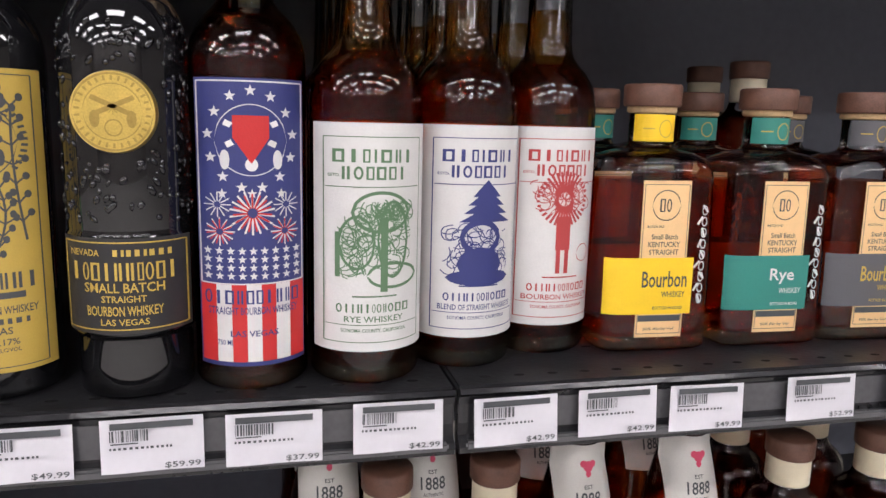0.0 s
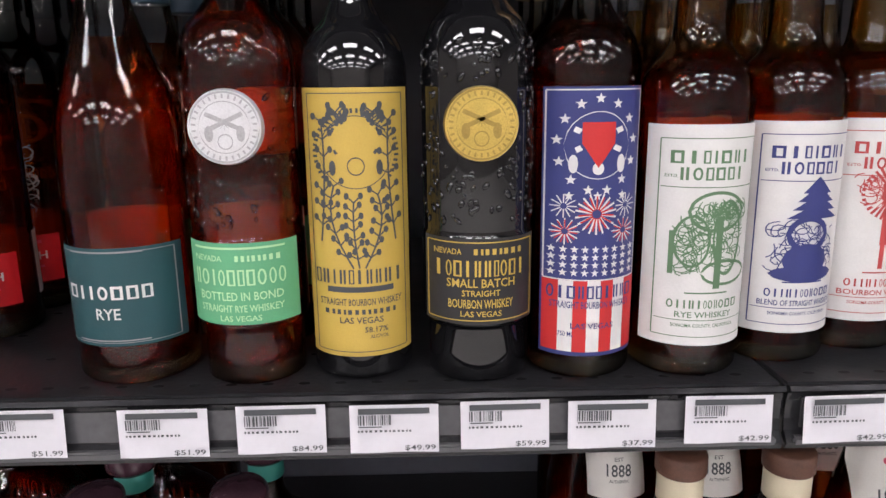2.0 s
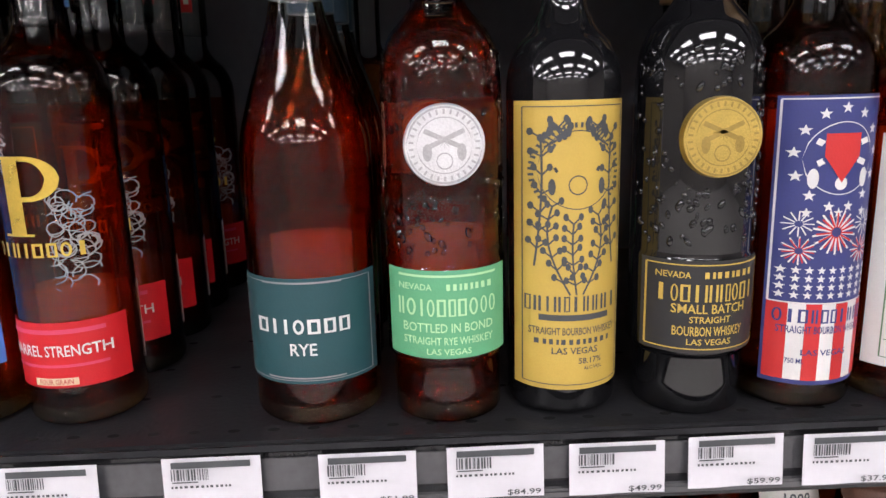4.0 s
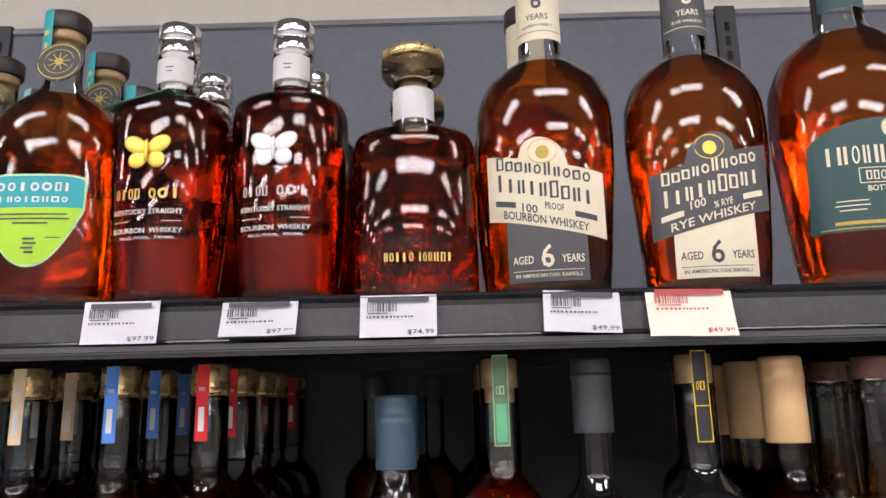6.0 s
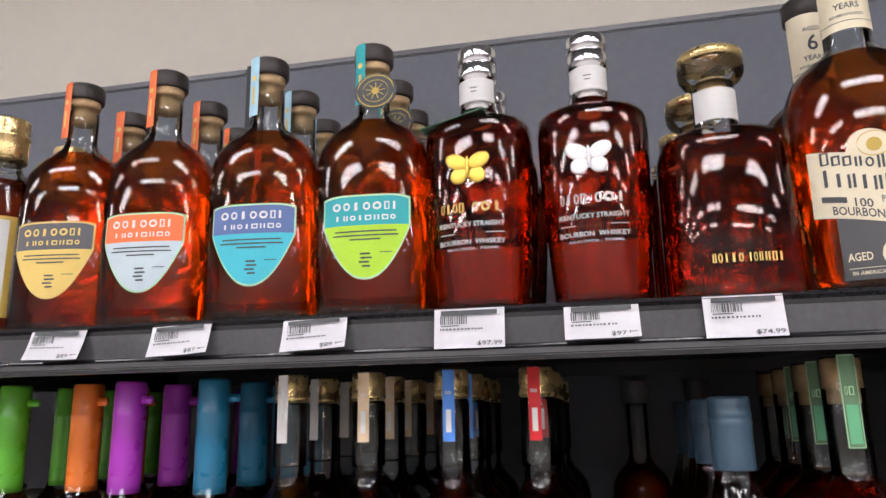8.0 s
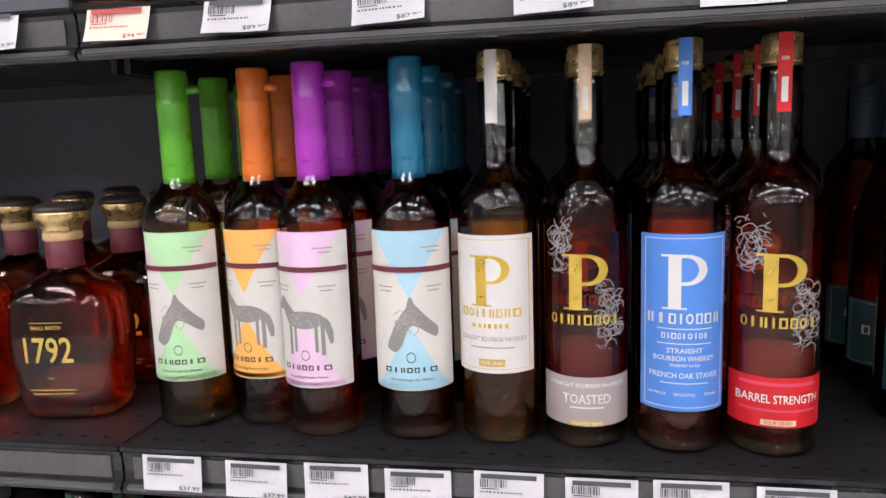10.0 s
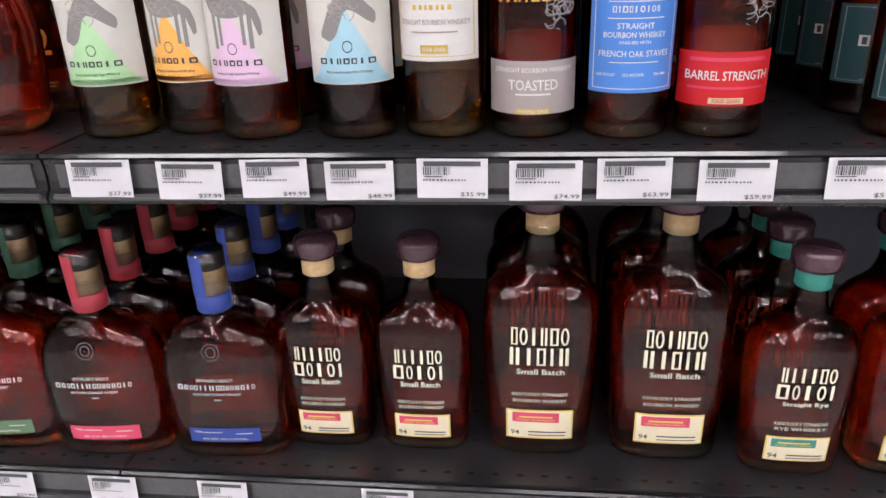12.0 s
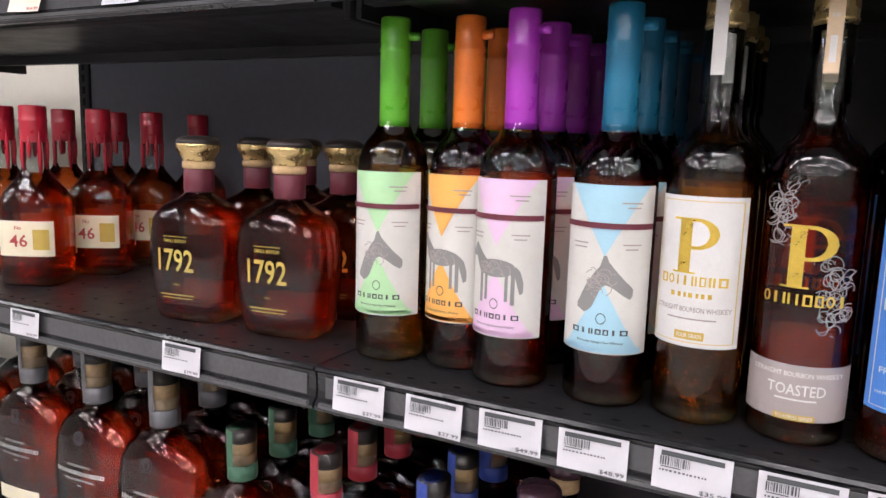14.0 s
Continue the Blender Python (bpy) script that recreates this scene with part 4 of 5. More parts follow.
def run_bottle(colour, note, hang=False):
    e = bottle(RUN, 0.186, LIQ["maroon"], note, back=(0.02, 0.075, 0.92))
    col = "straw" if colour else "paper"
    print_on(e, RUN, [(col, [("blk", 4, -0.018, 0.097, 0.024, 0.009), ("blk", 3, 0.015, 0.097, 0.028, 0.009)]), ("white", [("t", "KENTUCKY STRAIGHT", -0.001, 0.081, 0.062, 0.0045), ("t", "BOURBON  WHISKEY", -0.001, 0.0645, 0.062, 0.0045), ("b", -0.024, 0.0725, 0.014, 0.0006), ("b", 0.021, 0.0725, 0.016, 0.0006), ("t", "ALC./VOL. 750ML", 0, 0.058, 0.05, 0.0024)])], 0.0008)
    bm = bmesh.new()
    for s in (-1, 1):
        for du, dv, ru, rv, t in ((0.0105, 0.006, 0.0115, 0.0075, 0.5), (0.0085, -0.0075, 0.0085, 0.0075, -0.5)):
            c = Vector(RUN.front(s * du - 0.002, 0.135 + dv, 0.0015))
            bmesh.ops.create_uvsphere(bm, u_segments=14, v_segments=8, radius=1, matrix=Matrix.Translation(c) @ Matrix.Rotation(-s * t, 4, "Y") @ Matrix.Diagonal((ru, 0.0013, rv, 1)))
    c = Vector(RUN.front(-0.002, 0.135, 0.003))
    bmesh.ops.create_uvsphere(bm, u_segments=8, v_segments=8, radius=1, matrix=Matrix.Translation(c) @ Matrix.Diagonal((0.0022, 0.0022, 0.011, 1)))
    part("emblem", bm, FOIL if colour else SILVER, e, "raised winged metal emblem")
    round_part("cap", [(0.206, 0.0172), (0.207, 0.0185), (0.240, 0.0185), (0.2405, 0.0198), (0.256, 0.0198), (0.2565, 0.0188), (0.259, 0.0188), (0.2595, 0.0198), (0.274, 0.0198), (0.2755, 0.0185)], SILVERCAP, e, "polished silver cap")
    s = Shape([(0, 0.0187), (1, 0.0187)])
    label_on(e, s, -0.018, 0.018, 0.214, 0.238, "white", [("ink", [("b", 0, 0.228, 0.008, 0.001), ("b", 0, 0.224, 0.006, 0.001)])], name="cap_label")
    if hang:
        bm = bmesh.new()
        box(bm, -0.052, 0.012, -0.045, 0.02, 0.1985, 0.1995)
        bmesh.ops.rotate(bm, verts=bm.verts, cent=(0, 0, 0.199), matrix=Matrix.Rotation(radians(-13), 3, "Y") @ Matrix.Rotation(radians(10), 3, "X"))
        part("hang_tag", bm, PAPER["ashgreen"], e, "folded green neck card", smooth=False)
    return e


AUG = Shape([(0, 0.050, 0.046, 3.4), (0.003, 0.055, 0.050, 3.4), (0.008, 0.0565, 0.0515, 3.4), (0.135, 0.0565, 0.0515, 3.2), (0.148, 0.054, 0.0495, 3), (0.156, 0.046, 0.043, 2.6), (0.160, 0.030, 0.029, 2.2), (0.164, 0.0215, 0.0215, 2), (0.168, 0.0195, 0.0195, 2), (0.212, 0.0195, 0.0195, 2), (0.2125, 0.017, 0.017, 2)])


def august():
    e = bottle(AUG, 0.148, LIQ["maroon"], "wide clear-shouldered whiskey decanter with gold glass stopper")
    print_on(e, AUG, [("straw", [("blk", 5, -0.013, 0.034, 0.026, 0.0075), ("blk", 6, 0.018, 0.034, 0.030, 0.0075)])], 0.0008)
    s = Shape([(0, 0.0198), (1, 0.0198)])
    label_on(e, s, -0.0194, 0.0194, 0.172, 0.203, "white", [], name="neck_label")
    round_part("stopper_stem", [(0.198, 0.0130), (0.216, 0.0135), (0.217, 0.0135)], CORK, e)
    round_part("stopper", [(0.212, 0.020), (0.216, 0.026), (0.222, 0.030), (0.230, 0.031), (0.234, 0.030)], GLASS, e, "clear glass stopper")
    round_part("stopper_top", [(0.233, 0.028), (0.234, 0.0305), (0.242, 0.0305), (0.2445, 0.027), (0.2455, 0.015)], GOLDCAP, e, "gold stopper top")
    return e


PIG = Shape([(0, 0.046, 0.032, 2.6), (0.003, 0.0505, 0.036, 2.6), (0.01, 0.052, 0.038, 2.6), (0.08, 0.0585, 0.042, 2.5), (0.145, 0.0630, 0.045, 2.4), (0.175, 0.0620, 0.044, 2.3), (0.200, 0.0540, 0.0395, 2.2), (0.216, 0.0400, 0.032, 2), (0.225, 0.0265, 0.025, 2), (0.232, 0.0205, 0.0205, 2), (0.320, 0.0190, 0.0190, 2), (0.321, 0.018, 0.018, 2)])


def piggy(paper, ink, second, secink, slope, word, note, gold):
    e = bottle(PIG, 0.222, LIQ["orange"], note, back=(0.02, 0.13, 0.9))
    lo2, hi2 = 0.012, 0.068
    label_on(e, PIG, -0.034, 0.034, lo2, hi2, second, [(secink, [("t", "AGED", -0.021, 0.031, 0.018, 0.007), ("t", "6", 0.0, 0.034, 0.011, 0.020), ("t", "YEARS", 0.021, 0.031, 0.019, 0.007), ("t", "IN AMERICAN OAK BARRELS", 0, 0.0175, 0.056, 0.0032), ("b", 0, 0.0215, 0.06, 0.0005)])], nv=4)
    sl = lambda c: (lambda u: c + slope * u)
    lab = label_on(e, PIG, -0.050, 0.050, sl(0.058), sl(0.116), paper, [], lift=0.0014, nv=5)
    bm = bmesh.new()
    patch(bm, PIG, -0.022, 0.022, sl(0.114), lambda u: 0.114 + slope * u + 0.024 * math.sqrt(max(0, 1 - (u / 0.022) ** 2)), 0.0015, 12, 2)
    part("label_crest", bm, PAPER[paper], lab)
    bm = bmesh.new()
    write(bm, PIG, word, 0, 0.0645, 0.072, 0.0075, 0.0022, slope)
    write(bm, PIG, "100", -0.013, 0.0755, 0.013, 0.0075, 0.0022, slope)
    write(bm, PIG, "PROOF" if "BOURBON" in word else "% RYE", 0.008, 0.0755, 0.016, 0.006, 0.0022, slope)
    rnd = random.Random(2)
    for n, z, w, h in ((10, 0.109, 0.082, 0.0115), (9, 0.0915, 0.084, 0.015)):
        x = -w / 2
        for i in range(n):
            up = slope * x
            stroke_block(bm, PIG, x, x + w / n * 0.8, z - h / 2 + up, z + h / 2 - (0 if i in (0, 5) else 0.003) + up, 0.0022, rnd.randrange(4), h)
            x += w / n
    for x in (-0.034, 0.034):
        patch(bm, PIG, x - 0.009, x + 0.009, sl(0.0715), sl(0.0765), 0.0020, 3)
    tagged(part("print", bm, PAPER[ink], lab), kind="stuff")
    print_on(lab, PIG, [("foil" if gold else "mustard", [("e", 0, 0.124, 0.006, 0.006), ("ring", 0, 0.125, 0.013, 0.011, 0.0008)])], 0.0024)
    s = Shape([(0, 0.0212), (1, 0.0200)])
    for z0, z1, nm in ((0.244, 0.318, "neck_label"),):
        label_on(e, Shape([(0, 0.0210), (1, 0.0210)]), -0.0207, 0.0207, z0, z1, paper if not gold else "graph", [("ink" if not gold else "cream", [("t", "AGED", 0, 0.300, 0.016, 0.005), ("t", "6", 0, 0.284, 0.010, 0.018), ("t", "YEARS", 0, 0.267, 0.021, 0.006), ("t", "BOURBON WHISKEY" if not gold else "RYE WHISKEY", 0, 0.258, 0.028, 0.003), ("b", 0, 0.252, 0.04, 0.0006)])], name=nm)
    round_part("stopper", [(0.318, 0.0185), (0.319, 0.0225), (0.338, 0.0225), (0.340, 0.021)], BLACKWOOD, e)
    return e


def piggy_cream():
    return piggy("cream", "ink", "graph", "cream", -0.22, "BOURBON WHISKEY", "wide whiskey bottle with slanted cream label", False)


def piggy_black():
    return piggy("graph", "cream", "cream", "ink", 0.24, "RYE WHISKEY", "wide whiskey bottle with slanted black label", True)


FARM = Shape([(0, 0.054, 0.036, 2.6), (0.003, 0.059, 0.041, 2.6), (0.01, 0.061, 0.043, 2.6), (0.08, 0.069, 0.048, 2.5), (0.155, 0.0745, 0.051, 2.4), (0.190, 0.073, 0.050, 2.3), (0.220, 0.062, 0.044, 2.2), (0.240, 0.044, 0.035, 2), (0.252, 0.026, 0.026, 2), (0.258, 0.0225, 0.0225, 2), (0.330, 0.0205, 0.0205, 2), (0.331, 0.018, 0.018, 2)])


def farm():
    e = bottle(FARM, 0.245, LIQ["orange"], back=(0.03, 0.17, 0.9), label= "large whiskey bottle with arched dark green label")
    top = lambda u: 0.122 + 0.026 * math.sqrt(max(0, 1 - (u / 0.064) ** 2))
    lab = label_on(e, FARM, -0.0635, 0.0635, 0.049, top, "farm", [("cream", [("blk", 10, 0, 0.115, 0.108, 0.016), ("t", "BOTTLED IN BARN", 0.004, 0.085, 0.055, 0.005), ("frame", 0.004, 0.0965, 0.066, 0.013, 0.0008), ("b", -0.036, 0.075, 0.024, 0.001), ("b", -0.036, 0.071, 0.026, 0.001), ("b", -0.036, 0.067, 0.02, 0.001), ("blk", 9, 0.004, 0.0965, 0.056, 0.008), ("e", 0, 0.138, 0.007, 0.008)]), ("mustard", [("ring", 0.016, 0.063, 0.011, 0.011, 0.001), ("t", "BATCH", 0.016, 0.063, 0.014, 0.004), ("b", -0.025, 0.056, 0.05, 0.003), ("b", 0, 0.0515, 0.118, 0.0008)])], nv=5)
    label_on(e, Shape([(0, 0.0226), (1, 0.0226)]), -0.0222, 0.0222, 0.270, 0.330, "farm", [("mustard", [("ring", 0, 0.300, 0.015, 0.016, 0.0012), ("t", "VT", 0, 0.302, 0.014, 0.011)])], name="neck_label")
    round_part("stopper", [(0.330, 0.0205), (0.331, 0.024), (0.352, 0.024), (0.354, 0.0225)], BLACKWOOD, e)
    return e


TIMES = round_shape(0.044, 0.170, 0.196, 0.0165, 0.236)


def times():
    e = bottle(TIMES, 0.18, LIQ["dark"], "dark bottle with white and gold bordered label")
    label_on(e, TIMES, -0.040, 0.040, 0.022, 0.135, "mustard", [("white", [("b", 0, 0.0785, 0.070, 0.104)]), ("ink", [("blk", 4, 0, 0.108, 0.056, 0.017), ("blk", 5, 0, 0.084, 0.056, 0.017), ("b", 0, 0.066, 0.04, 0.0015), ("b", 0, 0.060, 0.03, 0.0015), ("b", 0, 0.040, 0.03, 0.004)]), ("sky", [("b", 0, 0.126, 0.03, 0.003)])])
    capsule(e, 0.210, 0.262, 0.0215, GOLDCAP, "gold screw cap", (0.24,))
    return e


WOOD_ = Shape([(0, 0.050, 0.028, 3), (0.003, 0.057, 0.031, 3), (0.008, 0.059, 0.032, 3), (0.085, 0.0600, 0.0325, 2.7), (0.115, 0.058, 0.032, 2.4), (0.135, 0.049, 0.029, 2.2), (0.148, 0.034, 0.024, 2), (0.155, 0.020, 0.018, 2), (0.161, 0.0150, 0.0150, 2), (0.212, 0.0145, 0.0145, 2), (0.213, 0.013, 0.013, 2)])
WOOD_ = Shape([(z * 1.05, a * (1.13 if z < 0.15 else 1.03), b * 1.05, n) for z, a, b, n in WOOD_.rows])
WOODBIG = Shape([(z * 1.21, a * 1.07, b * 1.07, n) for z, a, b, n in WOOD_.rows])


def reserve(shp, k, cap, lab, note, cap_label):
    e = bottle(shp, 0.142 * k, LIQ["dark"], note, back=(0.016, 0.062 * k, 0.9))
    w = 1.08 if k < 1.2 else 1.16
    medal_ = [("ring", 0, 0.128 * k, 0.0095, 0.0095, 0.0010), ("ring", 0, 0.128 * k, 0.0055, 0.006, 0.0012)]
    print_on(e, shp, [("grey", medal_), ("paper", [("t", "DISTILLER'S SELECT", 0, 0.097 * k, 0.036 * w, 0.0035), ("blk", 15, 0, 0.0885 * k, 0.078 * w, 0.0058), ("t", "KENTUCKY STRAIGHT WHISKEY", 0, 0.0805 * k, 0.048 * w, 0.003), ("b", 0, 0.074 * k, 0.008, 0.0012)])], 0.0008)
    label_on(e, shp, -0.036 * w, 0.036 * w, 0.022 * k, 0.039 * k, lab, [("white", [("b", -0.012, 0.034 * k, 0.02, 0.001), ("b", 0.022, 0.0325 * k, 0.018, 0.001), ("t", "45.2% ALC/VOL", 0.0, 0.026 * k, 0.05, 0.0025), ("t", "750ML", -0.028, 0.0345 * k, 0.010, 0.0025)])], name="base_label", nv=2)
    h, r = 0.225 * k, 0.0166 * w
    round_part("collar", [(0.163 * k, r * 0.95), (0.1635 * k, r), (0.181 * k, r), (0.1815 * k, r * 0.93)], cap, e, cap_label)
    round_part("paper_seal", [(0.1815 * k, r * 0.90), (0.182 * k, r * 0.93), (0.193 * k, r * 0.93), (0.1935 * k, r * 0.9)], PAPER["buff"], e)
    round_part("cork", [(0.1935 * k, r * 0.88), (0.194 * k, r * 0.92), (0.2075 * k, r * 0.92), (0.208 * k, r * 0.9)], CORK, e)
    round_part("stopper", [(0.208 * k, r * 0.94), (0.2085 * k, r * 0.97), (h - 0.0025, r * 0.97), (h - 0.0008, r * 0.92), (h, r * 0.85)], BLACKWOOD, e, "dark stopper")
    s = Shape([(0, r), (1, r)])
    strip = label_on(e, s, -r * 0.99, r * 0.02, 0.180 * k, h - 0.001, "white", [], name="seal_strip", material=cap, label="coloured seal strip")
    bm = bmesh.new()
    bmesh.ops.create_cone(bm, cap_ends=True, segments=24, radius1=1, radius2=0.96, depth=0.001, matrix=Matrix.Translation((-r * 0.1, 0, h + 0.0006)) @ Matrix.Diagonal((r * 0.62, r * 0.86, 1, 1)))
    part("seal_top", bm, cap, strip, smooth=False)
    round_part("film", [(0.181 * k, r * 0.98), (h + 0.0013, r * 0.98), (h + 0.0016, r * 0.9)], FILM, e, "clear shrink film")
    return e


CRAIG = Shape([(0, 0.042, 0.026, 3.2), (0.003, 0.046, 0.030, 3.2), (0.008, 0.0475, 0.0315, 3.2), (0.125, 0.0520, 0.0335, 3), (0.145, 0.0505, 0.0325, 2.8), (0.160, 0.042, 0.0285, 2.5), (0.168, 0.031, 0.024, 2.2), (0.176, 0.0215, 0.0195, 2), (0.192, 0.0155, 0.0155, 2), (0.212, 0.0138, 0.0138, 2), (0.213, 0.012, 0.012, 2)])
CRAIGBIG = Shape([(z * 1.23, a * 1.16, b * 1.18, n) for z, a, b, n in CRAIG.rows])


def craig(shp, k, w, ring_mat, seal, word, note):
    e = bottle(shp, 0.166 * k, LIQ["dark"], note, back=(0.014, 0.052 * k, 0.9))
    print_on(e, shp, [("cream", [("blk", 6, 0, 0.122 * k, 0.052 * w, 0.016 * k), ("blk", 5, 0, 0.103 * k, 0.056 * w, 0.0165 * k), ("t", word, 0, 0.0885 * k, 0.042 * w, 0.0065), ("t", "KENTUCKY STRAIGHT", 0, 0.066 * k, 0.050 * w, 0.0038), ("t", "BOURBON WHISKEY" if word == "Small Batch" else "RYE WHISKEY", 0, 0.0595 * k, 0.048 * w, 0.0038)])], 0.0008)
    label_on(e, shp, -0.030 * w, 0.030 * w, 0.020 * k, 0.050 * k, "straw", [("cream", [("b", 0, 0.035 * k, 0.057 * w, 0.027 * k)]), (seal, [("b", -0.004, 0.0425 * k, 0.042 * w, 0.010 * k)]), ("ink", [("t", "94", -0.022 * w, 0.0265 * k, 0.009, 0.006), ("b", 0.008, 0.0275 * k, 0.034 * w, 0.0016), ("b", 0.008, 0.024 * k, 0.034 * w, 0.0012)]), ("straw", [("b", -0.004, 0.043 * k, 0.03 * w, 0.002), ("t", "FATHER OF BOURBON", -0.004, 0.040 * k, 0.034 * w, 0.002)])], nv=2)
    round_part("cork_ring", [(0.203 * k, 0.0150), (0.204 * k, 0.0165), (0.222 * k, 0.0165), (0.223 * k, 0.015)], ring_mat, e)
    round_part("stopper", [(0.2215 * k, 0.019 * w), (0.226 * k, 0.0225 * w), (0.238 * k, 0.0228 * w), (0.244 * k, 0.019 * w), (0.2465 * k, 0.010 * w)], PLUM, e, "plum-coloured domed stopper")
    return e


ROSEB = Shape([(0, 0.036), (0.004, 0.041), (0.13, 0.041), (0.16, 0.037), (0.19, 0.034), (0.225, 0.0270), (0.262, 0.0185), (0.275, 0.0155), (0.276, 0.014)])


def rose():
    e = bottle(ROSEB, 0.22, LIQ["red"], "whiskey bottle with cream neck label and red emblem")
    lab = label_on(e, ROSEB, -0.0260, 0.0260, 0.192, 0.262, "paper", [("pinkred", [("e", 0, 0.245, 0.0045, 0.0045), ("e", -0.004, 0.247, 0.003, 0.003), ("e", 0.004, 0.247, 0.003, 0.003), ("e", 0, 0.239, 0.0025, 0.003)]), ("ink", [("t", "EST", 0, 0.228, 0.008, 0.0035), ("t", "1888", 0, 0.218, 0.022, 0.011), ("t", "AUTHENTIC", 0, 0.2085, 0.018, 0.0028)])], nv=6)
    capsule(e, 0.262, 0.300, 0.0172, BLACKWOOD, "dark cap")
    return e


CASKB = round_shape(0.040, 0.165, 0.205, 0.017, 0.225)


def cask():
    e = bottle(CASKB, 0.19, LIQ["dark"], "short dark whiskey bottle with wooden stopper")
    round_part("neck_label", [(0.207, 0.0185), (0.208, 0.0195), (0.232, 0.0195), (0.233, 0.0185)], PAPER["cream"], e)
    round_part("stopper", [(0.233, 0.0205), (0.2345, 0.0215), (0.250, 0.0215), (0.252, 0.020)], WOODCAP, e)
    label_on(e, CASKB, -0.037, 0.037, 0.04, 0.13, "graph", [("cream", [("blk", 6, 0, 0.09, 0.05, 0.012)])])
    return e


def one_oh_one():
    shp = round_shape(0.038, 0.19, 0.225, 0.0145, 0.29)
    e = bottle(shp, 0.21, LIQ["red"], "whiskey bottle with red numbered capsule")
    capsule(e, 0.235, 0.300, 0.0180, PAPER["pinkred"], "red capsule", (0.285,))
    s = Shape([(0, 0.0183), (1, 0.0183)])
    print_on(e, s, [("white", [("t", "101", 0, 0.268, 0.024, 0.016), ("b", 0, 0.252, 0.02, 0.0015)])], 0.0006)
    label_on(e, shp, -0.036, 0.036, 0.05, 0.16, "cream", [("rust", [("blk", 6, 0, 0.12, 0.05, 0.012)])])
    return e


def bag_bottle():
    e = bottle(BASIC, 0.24, LIQ["orange"], "dark whiskey bottle standing deep in the shelf")
    capsule(e, 0.326, 0.356, 0.0165, PANELTRIM, "dark cap")
    label_on(e, BASIC, -0.036, 0.036, 0.07, 0.15, "slate", [("paper", [("ring", 0.01, 0.11, 0.014, 0.014, 0.003)])])
    return e


# ---- structure ----
def plain(name, x0, x1, y0, y1, z0, z1, material, label):
    bm = bmesh.new()
    box(bm, x0, x1, y0, y1, z0, z1)
    return tagged(part(name, bm, material, None, smooth=False), label, name.split("_")[0], kind="structure")


X0, X1, Y0, CEIL = -7.0, 6.0, -6.5, 3.25
# Unseen floor and taupe walls close the room, toned for fill and reflections.
plain("floor", X0, X1, Y0, WALL_Y, -0.1, 0, FLOORM, "plain grey vinyl shop floor")
plain("wall_north", X0, X1, WALL_Y, WALL_Y + 0.15, 0, CEIL, WALLP, "cream painted wall behind the shelving")
plain("wall_south", X0, X1, Y0 - 0.15, Y0, 0, CEIL, WALLD, "taupe painted far shop wall")
plain("wall_west", X0 - 0.15, X0, Y0, WALL_Y, 0, CEIL, WALLD, "taupe painted side wall")
plain("wall_east", X1, X1 + 0.15, Y0, WALL_Y, 0, CEIL, WALLD, "taupe painted side wall")
plain("ceiling", X0, X1, Y0, WALL_Y, CEIL, CEIL + 0.1, CEILM, "dark grey shop ceiling above bright troffers")


def ceiling_light():
    e = tagged(new("ceiling_light"), "white rectangular troffer light set in the ceiling", "light", "ceiling lights")
    bm = bmesh.new()
    for a in ((-0.57, 0.57, -0.24, -0.22), (-0.57, 0.57, 0.22, 0.24), (-0.57, -0.55, -0.22, 0.22), (0.55, 0.57, -0.22, 0.22)):
        box(bm, a[0], a[1], a[2], a[3], -0.03, 0)
    part("frame", bm, PAPER["white"], e, smooth=False)
    bm = bmesh.new()
    box(bm, -0.55, 0.55, -0.22, 0.22, -0.018, -0.004)
    part("diffuser", bm, LAMPM, e, "glowing diffuser", smooth=False)
    return e


lamp = ceiling_light()
spots = [(x, y) for y in (-1.05, -2.75, -4.45, -6.0) for x in (-5.4, -3.6, -1.8, 0.0, 1.8, 3.6)]
lamp.matrix_basis = pose(spots[0][0], spots[0][1], CEIL - 0.002)
for x, y in spots[1:]:
    copy_thing(lamp, pose(x, y, CEIL - 0.002))


